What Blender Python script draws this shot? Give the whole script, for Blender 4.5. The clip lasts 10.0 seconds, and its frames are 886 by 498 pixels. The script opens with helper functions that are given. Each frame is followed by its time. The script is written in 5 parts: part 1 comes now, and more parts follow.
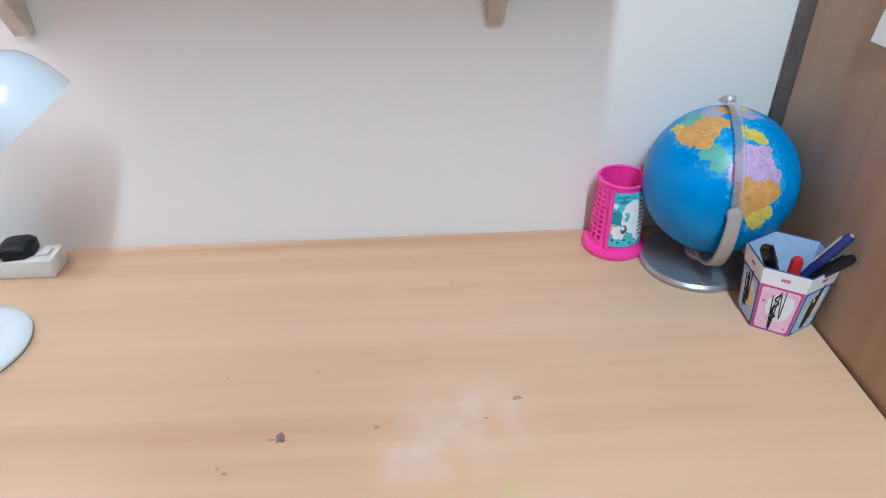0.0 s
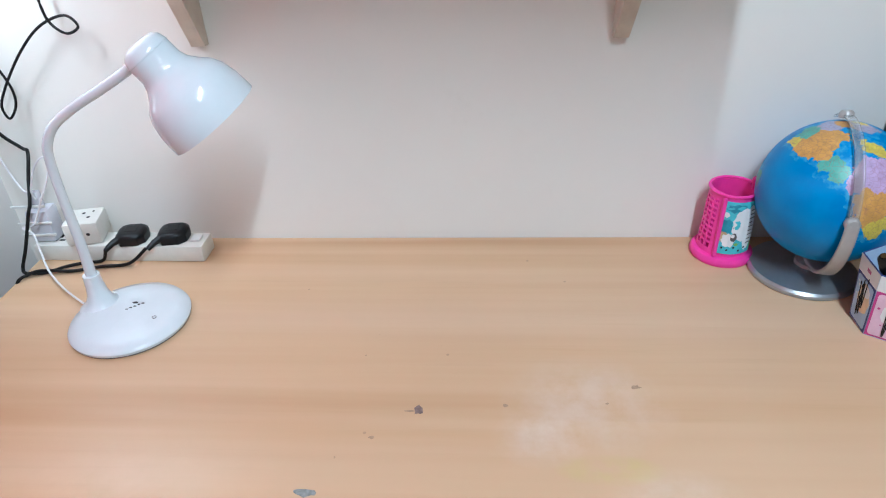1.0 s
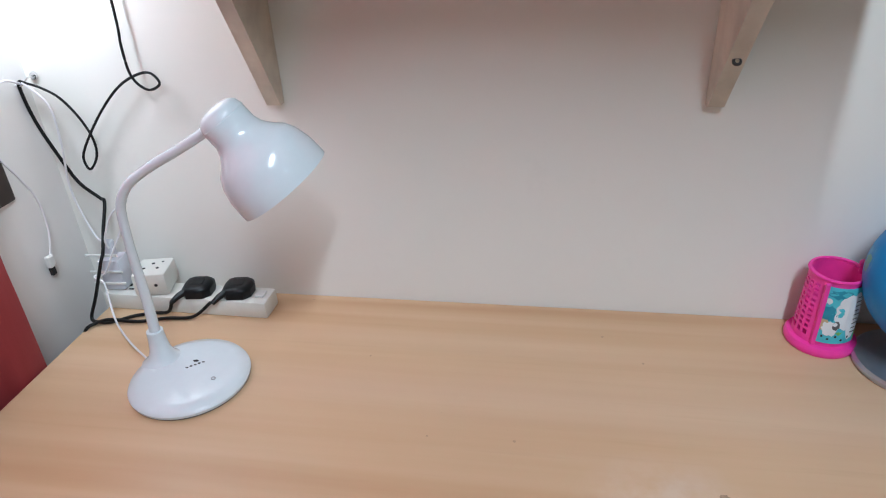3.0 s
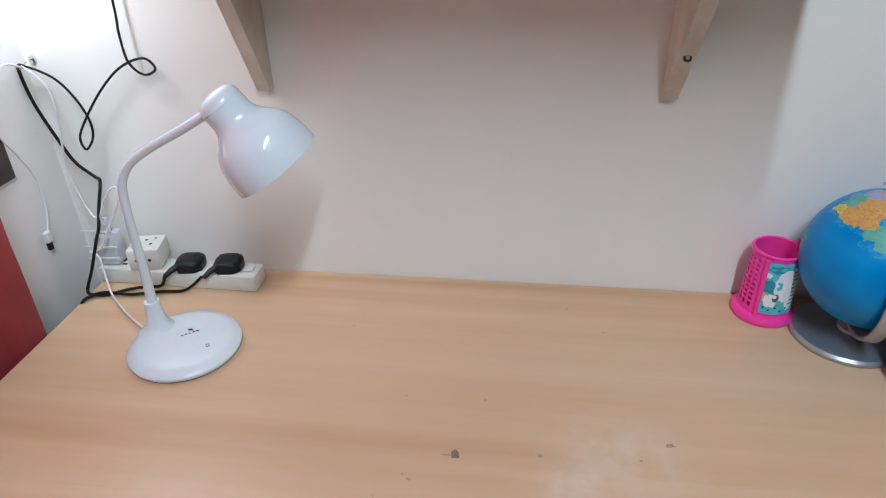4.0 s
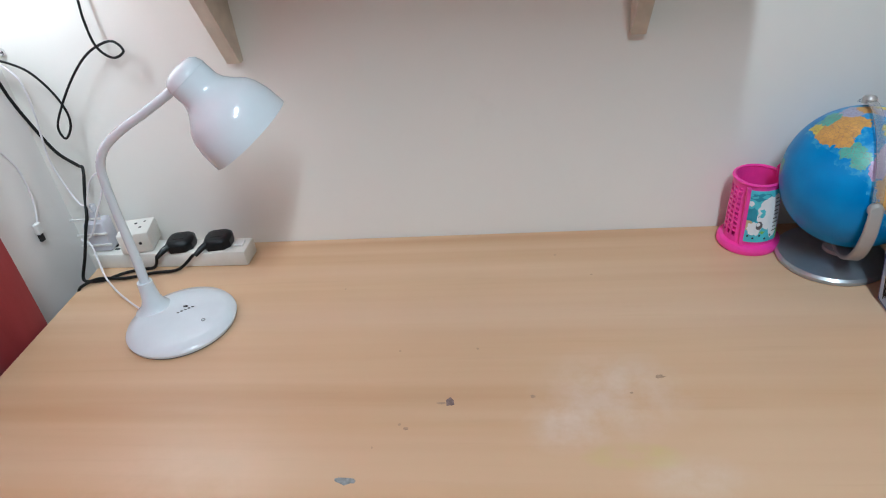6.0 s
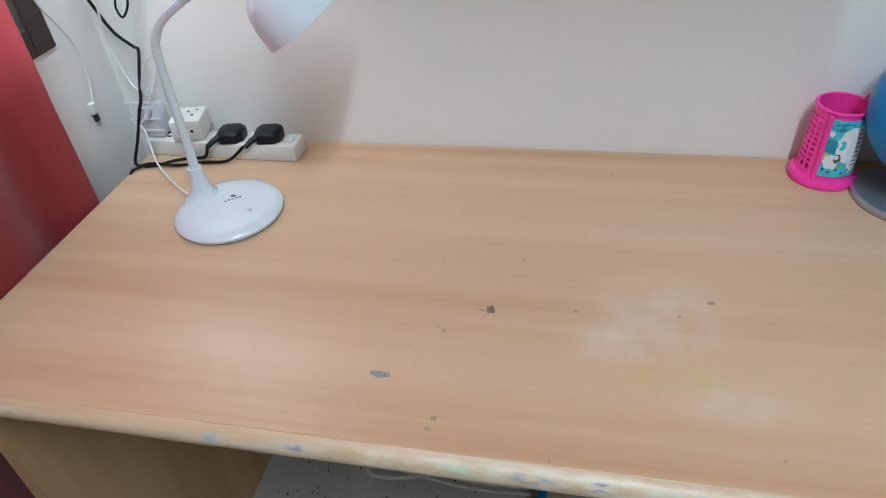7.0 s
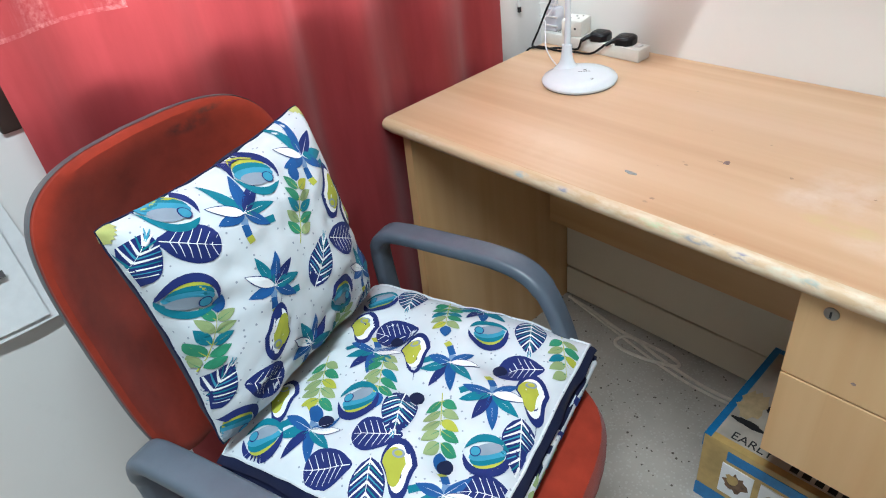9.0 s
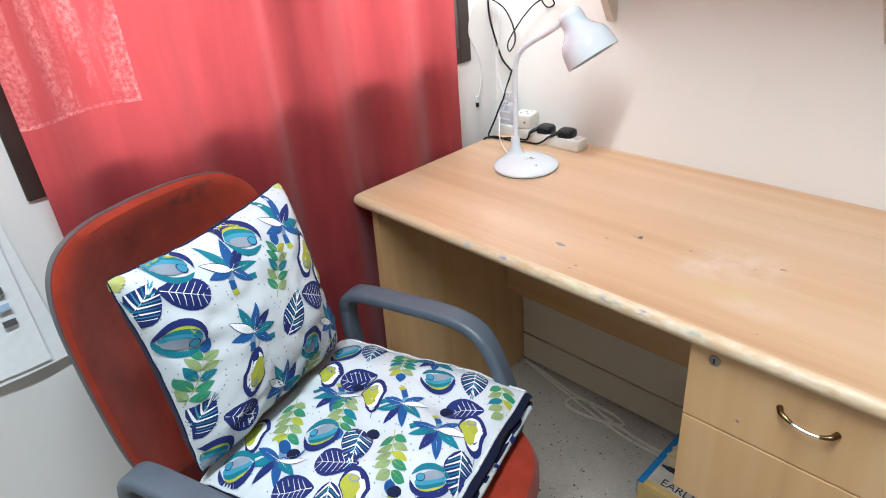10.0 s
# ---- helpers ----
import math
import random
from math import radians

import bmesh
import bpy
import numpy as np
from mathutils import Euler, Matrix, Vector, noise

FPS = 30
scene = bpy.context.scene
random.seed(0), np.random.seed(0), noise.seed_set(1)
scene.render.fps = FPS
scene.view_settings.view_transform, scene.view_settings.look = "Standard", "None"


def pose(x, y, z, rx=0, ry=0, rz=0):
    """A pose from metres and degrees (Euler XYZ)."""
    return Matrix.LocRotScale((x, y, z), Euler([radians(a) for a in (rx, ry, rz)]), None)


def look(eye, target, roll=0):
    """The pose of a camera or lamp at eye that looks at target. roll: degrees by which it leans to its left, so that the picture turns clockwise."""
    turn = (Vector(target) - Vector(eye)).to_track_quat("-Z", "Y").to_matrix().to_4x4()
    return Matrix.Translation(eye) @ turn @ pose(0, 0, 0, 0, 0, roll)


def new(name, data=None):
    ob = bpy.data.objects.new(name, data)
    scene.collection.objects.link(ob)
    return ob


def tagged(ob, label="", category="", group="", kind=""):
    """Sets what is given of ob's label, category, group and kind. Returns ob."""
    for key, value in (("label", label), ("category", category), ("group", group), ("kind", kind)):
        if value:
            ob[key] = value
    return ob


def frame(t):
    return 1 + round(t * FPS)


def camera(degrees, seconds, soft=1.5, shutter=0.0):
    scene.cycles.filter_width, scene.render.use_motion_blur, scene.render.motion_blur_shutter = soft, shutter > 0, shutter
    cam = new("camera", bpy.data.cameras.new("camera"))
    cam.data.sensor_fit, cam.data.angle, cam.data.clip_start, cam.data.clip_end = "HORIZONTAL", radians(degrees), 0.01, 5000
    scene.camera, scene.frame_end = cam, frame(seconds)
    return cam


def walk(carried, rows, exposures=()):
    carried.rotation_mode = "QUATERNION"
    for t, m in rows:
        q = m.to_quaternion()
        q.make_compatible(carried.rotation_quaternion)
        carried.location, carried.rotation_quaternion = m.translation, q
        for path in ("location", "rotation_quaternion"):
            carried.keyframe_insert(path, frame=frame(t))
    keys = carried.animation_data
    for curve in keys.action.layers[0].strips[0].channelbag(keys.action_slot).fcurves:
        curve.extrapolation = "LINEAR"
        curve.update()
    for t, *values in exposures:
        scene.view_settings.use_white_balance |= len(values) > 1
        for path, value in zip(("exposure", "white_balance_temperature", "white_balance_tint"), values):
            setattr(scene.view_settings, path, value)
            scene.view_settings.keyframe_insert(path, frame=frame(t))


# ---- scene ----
cam = camera(68.0, 10.0, soft=1.1)
PATH = [
    (0, (0.741, -0.795, 1.263), (0.794, 0.859, 0.141), -1.3),
    (0.5, (0.693, -0.84, 1.268), (0.661, 0.839, 0.183), -1.7),
    (1, (0.663, -0.861, 1.279), (0.536, 0.82, 0.203), -2.4),
    (1.5, (0.645, -0.861, 1.284), (0.457, 0.822, 0.22), -2.2),
    (2, (0.636, -0.838, 1.285), (0.403, 0.83, 0.207), -2.5),
    (2.5, (0.622, -0.804, 1.281), (0.305, 0.846, 0.196), -3.2),
    (3, (0.647, -0.802, 1.296), (0.333, 0.914, 0.318), -2.9),
    (3.2, (0.658, -0.817, 1.292), (0.313, 0.911, 0.345), -3.4),
    (4.3, (0.654, -0.876, 1.326), (0.46, 0.828, 0.298), -1.6),
    (4.5, (0.667, -0.878, 1.32), (0.491, 0.886, 0.393), -2.3),
    (5, (0.682, -0.884, 1.329), (0.485, 0.816, 0.293), -4.8),
    (5.5, (0.687, -0.88, 1.326), (0.393, 0.778, 0.247), -7.5),
    (5.7, (0.688, -0.883, 1.317), (0.424, 0.783, 0.241), -7.0),
    (6.8, (0.674, -0.882, 1.28), (0.37, 0.67, 0.056), -5.4),
    (7, (0.675, -0.885, 1.268), (0.293, 0.629, 0.019), -5.1),
    (7.2, (0.683, -0.924, 1.279), (0.148, 0.539, 0.025), -7.0),
    (7.5, (0.746, -0.984, 1.27), (-0.124, 0.308, 0.016), -9.3),
    (8, (0.838, -1.061, 1.252), (-0.301, -0.032, -0.03), -9.5),
    (8.5, (0.896, -1.137, 1.266), (-0.355, -0.17, 0.041), -9.7),
    (9, (0.978, -1.259, 1.275), (-0.286, -0.224, 0.12), -7.6),
    (9.5, (1.061, -1.314, 1.296), (-0.114, -0.124, 0.2), -5.3),
    (9.8, (1.095, -1.326, 1.317), (-0.126, -0.116, 0.295), -4.6),
    (10, (1.126, -1.336, 1.342), (-0.171, -0.157, 0.379), -5.1),
]
walk(cam, [(t, look(eye, target, roll)) for t, eye, target, roll in PATH],
     [(0, 0.05, 5480, 3), (1.0, -0.04, 5520, 3), (2.5, -0.33, 5700, 5), (4.5, -0.38, 5720, 4), (5.5, -0.38, 5780, 3), (6.8, -0.36, 5650, 2), (7.0, -0.36, 5550, 1), (7.2, -0.38, 5450, 0), (7.5, -0.42, 5230, -2), (8.0, 0.06, 5180, -2), (8.5, 0.21, 5640, 2), (9.0, 0.26, 6020, 4), (10, 0.30, 6220, 7)])

# ---- light ----
world = bpy.data.worlds.new("world")
scene.world = world
world.use_nodes = True
wn = world.node_tree.nodes
sky = wn.new("ShaderNodeTexSky")
sky.sky_type, sky.sun_disc = "NISHITA", False
sky.sun_elevation, sky.sun_rotation = radians(42), radians(200)
world.node_tree.links.new(sky.outputs[0], wn["Background"].inputs[0])
wn["Background"].inputs[1].default_value = 0.12


def area_lamp(name, m, sx, sy, watts, colour, label):
    data = bpy.data.lights.new(name, "AREA")
    data.shape, data.size, data.size_y, data.energy, data.color = "RECTANGLE", sx, sy, watts, colour
    ob = new(name, data)
    ob.matrix_world = m
    return tagged(ob, label, "lamp", kind="structure")


# ceiling tube in front of the desk, wall tube up in the window corner, daylight in the window's opening
area_lamp("ceiling_tube_light", look((2.2, -1.9, 2.5), (2.2, -1.85, 0)), 0.05, 0.4, 3.2, (0.86, 0.95, 1.0), "white ceiling tube light")
area_lamp("ceiling_tube_light", look((0.95, -1.42, 2.5), (0.95, -1.37, 0)), 0.05, 1.0, 44, (0.86, 0.95, 1.0), "white ceiling tube light")
area_lamp("wall_tube_light", look((0.0, -0.15, 1.40), (-0.06, 0.0, 1.37)), 0.08, 0.16, 3.9, (0.95, 0.96, 1.0), "white wall tube light in the corner")
area_lamp("window_daylight", look((-0.22, -0.62, 1.55), (1.0, -0.62, 1.5)), 1.0, 1.1, 16, (0.95, 0.98, 1.0), "daylight in the window opening")
sun = bpy.data.lights.new("sun", "SUN")
sun.energy, sun.angle, sun.color = 2.0, radians(0.6), (1.0, 0.95, 0.88)
sun_ob = new("sun", sun)
sun_ob.matrix_world = look((4, 6, 6), (0, 0, 0))
tagged(sun_ob, "daylight sun outside the room", "sun", kind="structure")


# ---- materials ----
class Mat:
    """A node material in the making."""

    def __init__(self, name, rough=0.5, metal=0.0, spec=0.5):
        self.m = bpy.data.materials.new(name)
        self.m.use_nodes = True
        self.t = self.m.node_tree
        self.b = self.t.nodes["Principled BSDF"]
        self.b.inputs["Roughness"].default_value = rough
        self.b.inputs["Metallic"].default_value = metal
        self.b.inputs["Specular IOR Level"].default_value = spec
        co = self.t.nodes.new("ShaderNodeTexCoord")
        self.obj = co.outputs["Object"]

    def node(self, kind, **kw):
        n = self.t.nodes.new(kind)
        for k, v in kw.items():
            if k in n.inputs:
                if isinstance(v, bpy.types.NodeSocket):
                    self.t.links.new(v, n.inputs[k])
                else:
                    n.inputs[k].default_value = v
        return n

    def link(self, a, b):
        self.t.links.new(a, b)

    def mapped(self, scale, place=(0, 0, 0), turn=(0, 0, 0)):
        n = self.node("ShaderNodeMapping", Scale=scale, Location=place, Rotation=turn)
        self.link(self.obj, n.inputs["Vector"])
        return n.outputs[0]

    def noise(self, scale, detail=3, rough=0.55, vec=None):
        n = self.node("ShaderNodeTexNoise", Scale=scale, Detail=detail, Roughness=rough)
        self.link(vec or self.obj, n.inputs["Vector"])
        return n.outputs["Fac"]

    def ramp(self, fac, *stops):
        n = self.t.nodes.new("ShaderNodeValToRGB")
        e = n.color_ramp.elements
        while len(e) < len(stops):
            e.new(0.5)
        for el, (p, c) in zip(e, stops):
            el.position, el.color = p, (*c, 1) if len(c) == 3 else c
        self.link(fac, n.inputs[0])
        return n.outputs[0]

    def mix(self, fac, a, b, how="MIX"):
        n = self.t.nodes.new("ShaderNodeMix")
        n.data_type, n.blend_type = "RGBA", how
        for sock, v in ((n.inputs[0], fac), (n.inputs[6], a), (n.inputs[7], b)):
            if isinstance(v, bpy.types.NodeSocket):
                self.link(v, sock)
            else:
                sock.default_value = v if isinstance(v, (int, float)) else (*v, 1)
        return n.outputs[2]

    def math(self, op, a, b=0.0):
        n = self.t.nodes.new("ShaderNodeMath")
        n.operation = op
        for sock, v in ((n.inputs[0], a), (n.inputs[1], b)):
            if isinstance(v, bpy.types.NodeSocket):
                self.link(v, sock)
            else:
                sock.default_value = v
        return n.outputs[0]

    def near(self, place, radii):
        """1 at a place, falling to 0 at the radii round it."""
        g = self.t.nodes.new("ShaderNodeTexGradient")
        g.gradient_type = "SPHERICAL"
        self.link(self.mapped([1 / r for r in radii], [-p / r for p, r in zip(place, radii)]), g.inputs[0])
        return g.outputs["Fac"]

    def colour(self, v):
        if isinstance(v, bpy.types.NodeSocket):
            self.link(v, self.b.inputs["Base Color"])
        else:
            self.b.inputs["Base Color"].default_value = (*v, 1)
        return self

    def bump(self, fac, strength=0.2, dist=0.002):
        n = self.node("ShaderNodeBump", Strength=strength, Distance=dist, Height=fac)
        self.link(n.outputs[0], self.b.inputs["Normal"])
        return self

    def roughness(self, fac, lo, hi):
        n = self.node("ShaderNodeMapRange", Value=fac)
        n.inputs["To Min"].default_value, n.inputs["To Max"].default_value = lo, hi
        self.link(n.outputs[0], self.b.inputs["Roughness"])
        return self


def plain(name, c, rough=0.5, metal=0.0, spec=0.5, grain=60, vary=0.08, bump=0.08):
    """A single colour with slight mottling and fine relief."""
    m = Mat(name, rough, metal, spec)
    n = m.noise(grain, 4)
    lo, hi = [x * (1 - vary) for x in c], [min(1, x * (1 + vary)) for x in c]
    m.colour(m.ramp(n, (0.3, lo), (0.7, hi)))
    m.bump(m.noise(grain * 5, 2), bump, 0.001)
    m.roughness(n, max(0, rough - 0.05), rough + 0.05)
    return m.m


def wall_paint(name, c):
    m = Mat(name, 0.75, 0, 0.3)
    big, small = m.noise(2.2, 5), m.noise(38, 5)
    base = m.mix(m.ramp(big, (0.35, (0, 0, 0)), (0.7, (1, 1, 1))), [x * 0.96 for x in c], c)
    smudge = m.ramp(m.noise(9, 6, 0.7), (0.60, (0, 0, 0)), (0.78, (0.10, 0.10, 0.10)))
    m.colour(m.mix(smudge, base, (0.42, 0.38, 0.33)))
    m.bump(small, 0.12, 0.002)
    return m.m


def laminate(name, along, stains_and_sheen=False, tone=1.0, yellow=1.0):
    """Beech laminate: pale pinkish bands and fine pores along one axis (0 x, 1 y, 2 z)."""
    m = Mat(name, 0.33, 0, 0.45)
    sc = [9.0, 9.0, 9.0]
    sc[along] = 0.55
    band = m.noise(1.0, 3, 0.5, m.mapped(sc))
    sc2 = [130.0, 130.0, 130.0]
    sc2[along] = 5.0
    pore = m.noise(1.0, 3, 0.6, m.mapped(sc2))
    sc3 = [36.0, 36.0, 36.0]
    sc3[along] = 1.3
    streak = m.noise(1.0, 2, 0.5, m.mapped(sc3))
    col = m.ramp(band, (0.30, (0.49, 0.300, 0.170)), (0.5, (0.57, 0.380, 0.230)), (0.70, (0.61, 0.430, 0.288)))
    col = m.mix(m.ramp(streak, (0.35, (0, 0, 0)), (0.72, (0.40, 0.40, 0.40))), col, (0.67, 0.50, 0.33))
    col = m.mix(m.ramp(pore, (0.58, (0, 0, 0)), (0.75, (0.10, 0.10, 0.10))), col, (0.40, 0.25, 0.14))
    if stains_and_sheen:
        cloud = m.noise(24, 5, 0.6)
        for place, radii, tint, amount in (((0.775, -0.345, 0), (0.15, 0.12, 1), (0.78, 0.73, 0.68), 0.62),
                                           ((0.72, -0.395, 0), (0.08, 0.06, 1), (0.80, 0.76, 0.73), 0.6),
                                           ((0.84, -0.46, 0), (0.10, 0.05, 1), (0.78, 0.72, 0.64), 0.55),
                                           ((0.785, -0.433, 0), (0.085, 0.030, 1), (0.52, 0.56, 0.14), 0.9),
                                           # pinkish sheen at the left front, a reflection painted into the wood
                                           ((0.30, -0.47, 0), (0.20, 0.10, 1), (0.80, 0.62, 0.48), 0.35)):
            f = m.math("MULTIPLY", m.ramp(m.near(place, radii), (0.0, (0, 0, 0)), (0.45, (1, 1, 1))), m.ramp(cloud, (0.32, (0, 0, 0)), (0.68, (1, 1, 1))))
            col = m.mix(m.math("MULTIPLY", f, amount), col, tint)
        spots = m.node("ShaderNodeTexVoronoi", Scale=42.0)
        m.link(m.mapped((1, 1, 0.001)), spots.inputs["Vector"])
        few = m.math("MULTIPLY", m.math("LESS_THAN", spots.outputs["Distance"], 0.075), m.math("GREATER_THAN", m.noise(7, 3), 0.60))
        col = m.mix(m.math("MULTIPLY", few, 0.5), col, (0.30, 0.20, 0.14))
    # yellow shifts the base to orange, standing in for warm light under the desk
    if yellow != 1.0:
        col = m.mix(1.0, col, [1.03, 0.935, yellow], "MULTIPLY")
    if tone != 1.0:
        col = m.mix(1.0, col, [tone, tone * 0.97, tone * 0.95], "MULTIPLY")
    m.colour(col)
    m.bump(pore, 0.05, 0.0006)
    m.roughness(m.noise(14, 5), 0.25, 0.45)
    return m.m


def worn_edge():
    """The desk's front lip: beech, scuffed white along the middle and smeared with blue and green paint."""
    m = Mat("worn_lip", 0.45)
    grain = m.noise(1.0, 3, 0.6, m.mapped((4, 60, 60)))
    col = m.ramp(grain, (0.35, (0.55, 0.38, 0.22)), (0.7, (0.68, 0.51, 0.33)))
    wear = m.noise(1.0, 5, 0.65, m.mapped((26, 70, 70)))
    zone = m.ramp(m.near((0.72, -0.56, 0.742), (0.55, 0.03, 0.016)), (0.15, (0, 0, 0)), (0.5, (1, 1, 1)))
    f = m.math("MULTIPLY", zone, m.ramp(wear, (0.42, (0, 0, 0)), (0.60, (1, 1, 1))))
    col = m.mix(m.math("MULTIPLY", f, 0.55), col, (0.76, 0.70, 0.56))
    smear = m.noise(1.0, 4, 0.6, m.mapped((70, 160, 160)))
    for x, r, tint in ((0.347, 0.022, (0.28, 0.45, 0.55)), (0.431, 0.014, (0.16, 0.20, 0.34)), (0.60, 0.05, (0.45, 0.60, 0.35)), (0.655, 0.03, (0.20, 0.28, 0.38)),
                       (0.716, 0.026, (0.03, 0.06, 0.26)), (0.77, 0.03, (0.62, 0.66, 0.55)), (0.80, 0.016, (0.30, 0.42, 0.40)), (0.10, 0.09, (0.70, 0.58, 0.44))):
        g = m.ramp(m.near((x, -0.562, 0.744), (r, 0.010, 0.0075)), (0.1, (0, 0, 0)), (0.5, (1, 1, 1)))
        col = m.mix(m.math("MULTIPLY", g, m.ramp(smear, (0.40, (0, 0, 0)), (0.60, (0.7, 0.7, 0.7)))), col, tint)
    m.colour(col)
    m.bump(wear, 0.2, 0.001)
    return m.m


def terrazzo():
    m = Mat("terrazzo", 0.42)
    v = m.node("ShaderNodeTexVoronoi", Scale=70.0, Randomness=1.0)
    m.link(m.obj, v.inputs["Vector"])
    size = m.noise(30, 2)
    dark = m.math("LESS_THAN", v.outputs["Distance"], m.math("MULTIPLY", size, 0.34))
    keep = m.math("GREATER_THAN", m.noise(55, 1), 0.50)
    col = m.ramp(m.noise(5, 6, 0.65), (0.3, (0.39, 0.35, 0.305)), (0.7, (0.51, 0.465, 0.41)))
    v2 = m.node("ShaderNodeTexVoronoi", Scale=120.0)
    m.link(m.obj, v2.inputs["Vector"])
    col = m.mix(m.math("MULTIPLY", m.math("LESS_THAN", v2.outputs["Distance"], 0.30), 0.35), col, (0.62, 0.60, 0.57))
    col = m.mix(m.math("MULTIPLY", dark, keep), col, (0.10, 0.075, 0.06))
    m.colour(col)
    m.roughness(m.noise(6, 4), 0.35, 0.6)
    return m.m


def curtain_cloth():
    m = Mat("red_curtain_cloth", 0.55, 0, 0.35)
    weave = m.noise(1.0, 2, 0.5, m.mapped((400, 400, 900)))
    slub = m.noise(1.0, 4, 0.6, m.mapped((30, 30, 4)))
    col = m.ramp(slub, (0.3, (0.25, 0.026, 0.031)), (0.7, (0.34, 0.042, 0.048)))
    # sunlit, glinting patch painted into the cloth near the window's far side
    sep = m.node("ShaderNodeSeparateXYZ")
    m.link(m.obj, sep.inputs[0])
    zone = m.math("MULTIPLY", m.math("MULTIPLY", m.math("LESS_THAN", sep.outputs[1], -0.945), m.math("GREATER_THAN", sep.outputs[2], 1.068)), m.math("LESS_THAN", sep.outputs[2], 1.75))
    speck = m.ramp(m.noise(150, 5, 0.6), (0.36, (0, 0, 0)), (0.72, (1, 1, 1)))
    clump = m.ramp(m.noise(1.0, 4, 0.6, m.mapped((1, 26, 3))), (0.46, (0, 0, 0)), (0.62, (1, 1, 1)))
    line = m.math("ADD", m.math("COMPARE", sep.outputs[1], -0.947), m.math("COMPARE", sep.outputs[2], 1.071))
    for n in m.t.nodes:
        if n.bl_idname == "ShaderNodeMath" and n.operation == "COMPARE":
            n.inputs[2].default_value = 0.003
    shine = m.math("MULTIPLY", zone, m.math("MINIMUM", m.math("ADD", m.math("MULTIPLY", speck, clump), m.math("MULTIPLY", line, m.math("MULTIPLY", speck, 0.5))), 1.0))
    col = m.mix(m.math("MULTIPLY", shine, 0.55), col, (0.80, 0.50, 0.47))
    m.colour(col)
    m.bump(weave, 0.25, 0.0006)
    tr = m.node("ShaderNodeBsdfTranslucent")
    m.link(m.mix(0.5, col, (0.80, 0.12, 0.12)), tr.inputs["Color"])
    mx = m.node("ShaderNodeMixShader", Fac=0.36)
    m.link(m.b.outputs[0], mx.inputs[1])
    m.link(tr.outputs[0], mx.inputs[2])
    m.link(mx.outputs[0], m.t.nodes["Material Output"].inputs[0])
    m.b.inputs["Sheen Weight"].default_value = 0.25
    return m.m


def cloth(name, c, rough=0.85, scale=900, vary=0.12, sheen=0.04, scuffs=()):
    m = Mat(name, rough, 0, 0.2)
    col = m.ramp(m.noise(22, 5), (0.3, [x * (1 - vary) for x in c]), (0.7, [min(1, x * (1 + vary)) for x in c]))
    for place, radii, tint in scuffs:
        f = m.math("MULTIPLY", m.ramp(m.near(place, radii), (0.05, (0, 0, 0)), (0.5, (1, 1, 1))), m.ramp(m.noise(60, 5, 0.7), (0.38, (0, 0, 0)), (0.62, (1, 1, 1))))
        col = m.mix(m.math("MULTIPLY", f, 0.7), col, tint)
    m.colour(col)
    m.bump(m.noise(scale, 2), 0.3, 0.0006)
    m.b.inputs["Sheen Weight"].default_value = sheen
    return m.m


def printed_cotton():
    """White cotton with small scattered dots of grey and blue print."""
    m = Mat("white_printed_cotton", 0.85, 0, 0.2)
    v = m.node("ShaderNodeTexVoronoi", Scale=95.0)
    m.link(m.obj, v.inputs["Vector"])
    dot = m.math("LESS_THAN", v.outputs["Distance"], 0.15)
    base = m.ramp(m.noise(14, 4), (0.3, (0.56, 0.60, 0.64)), (0.7, (0.63, 0.67, 0.70)))
    m.colour(m.mix(m.math("MULTIPLY", dot, 0.75), base, (0.16, 0.19, 0.26)))
    m.bump(m.noise(900, 2), 0.25, 0.0005)
    return m.m


def glassy(name, c, rough=0.12, alpha=0.6):
    m = Mat(name, rough)
    m.colour(c)
    m.b.inputs["Transmission Weight"].default_value = alpha
    m.b.inputs["IOR"].default_value = 1.45
    return m.m


CREAM = wall_paint("cream_wall_paint", (0.79, 0.765, 0.715))
# cream yellowed in colour for the warm bounced light under the desk
BOUNCE_CREAM = wall_paint("bounce_warmed_cream", (0.74, 0.66, 0.53))
WHITE_WALL = wall_paint("white_wall_paint", (0.76, 0.74, 0.72))
# colour of the unseen walls, set dark to cut their bounced light
LOW_BOUNCE_WALL = wall_paint("low_bounce_wall_paint", (0.40, 0.38, 0.35))
CEIL = wall_paint("ceiling_paint", (0.78, 0.77, 0.75))
TOP = laminate("beech_laminate_top", 0, True, 1.03)
# same beech as the top, with warm bounced light tinted into the colour
SIDE = laminate("beech_laminate_upright", 2, yellow=0.72)
RAIL = laminate("beech_laminate_rail", 0, yellow=0.72)
# darker wardrobe wood, its tone lowered further for the shadow beside the globe
DARK_SIDE = laminate("dark_shaded_beech_laminate", 2, False, 0.62)
# dark colour that stands in for the shade behind the wardrobe
GAP_SHADE = plain("grey_brown_gap_shade", (0.13, 0.11, 0.09), 0.7, grain=30, vary=0.2)
LIP = worn_edge()
FLOOR = terrazzo()
CURTAIN = curtain_cloth()
PINE = plain("pale_pine", (0.61, 0.55, 0.46), 0.6, grain=20, vary=0.15)
DARK_FRAME = plain("dark_brown_frame", (0.034, 0.022, 0.017), 0.5, grain=25, vary=0.25)
LACQUER = plain("white_lacquer", (0.70, 0.76, 0.80), 0.13, spec=0.6, vary=0.015, bump=0.01)
WHITE_PLASTIC = plain("white_plastic", (0.72, 0.72, 0.70), 0.35, vary=0.03)
IVORY = plain("ivory_plastic", (0.72, 0.71, 0.66), 0.38, vary=0.04)
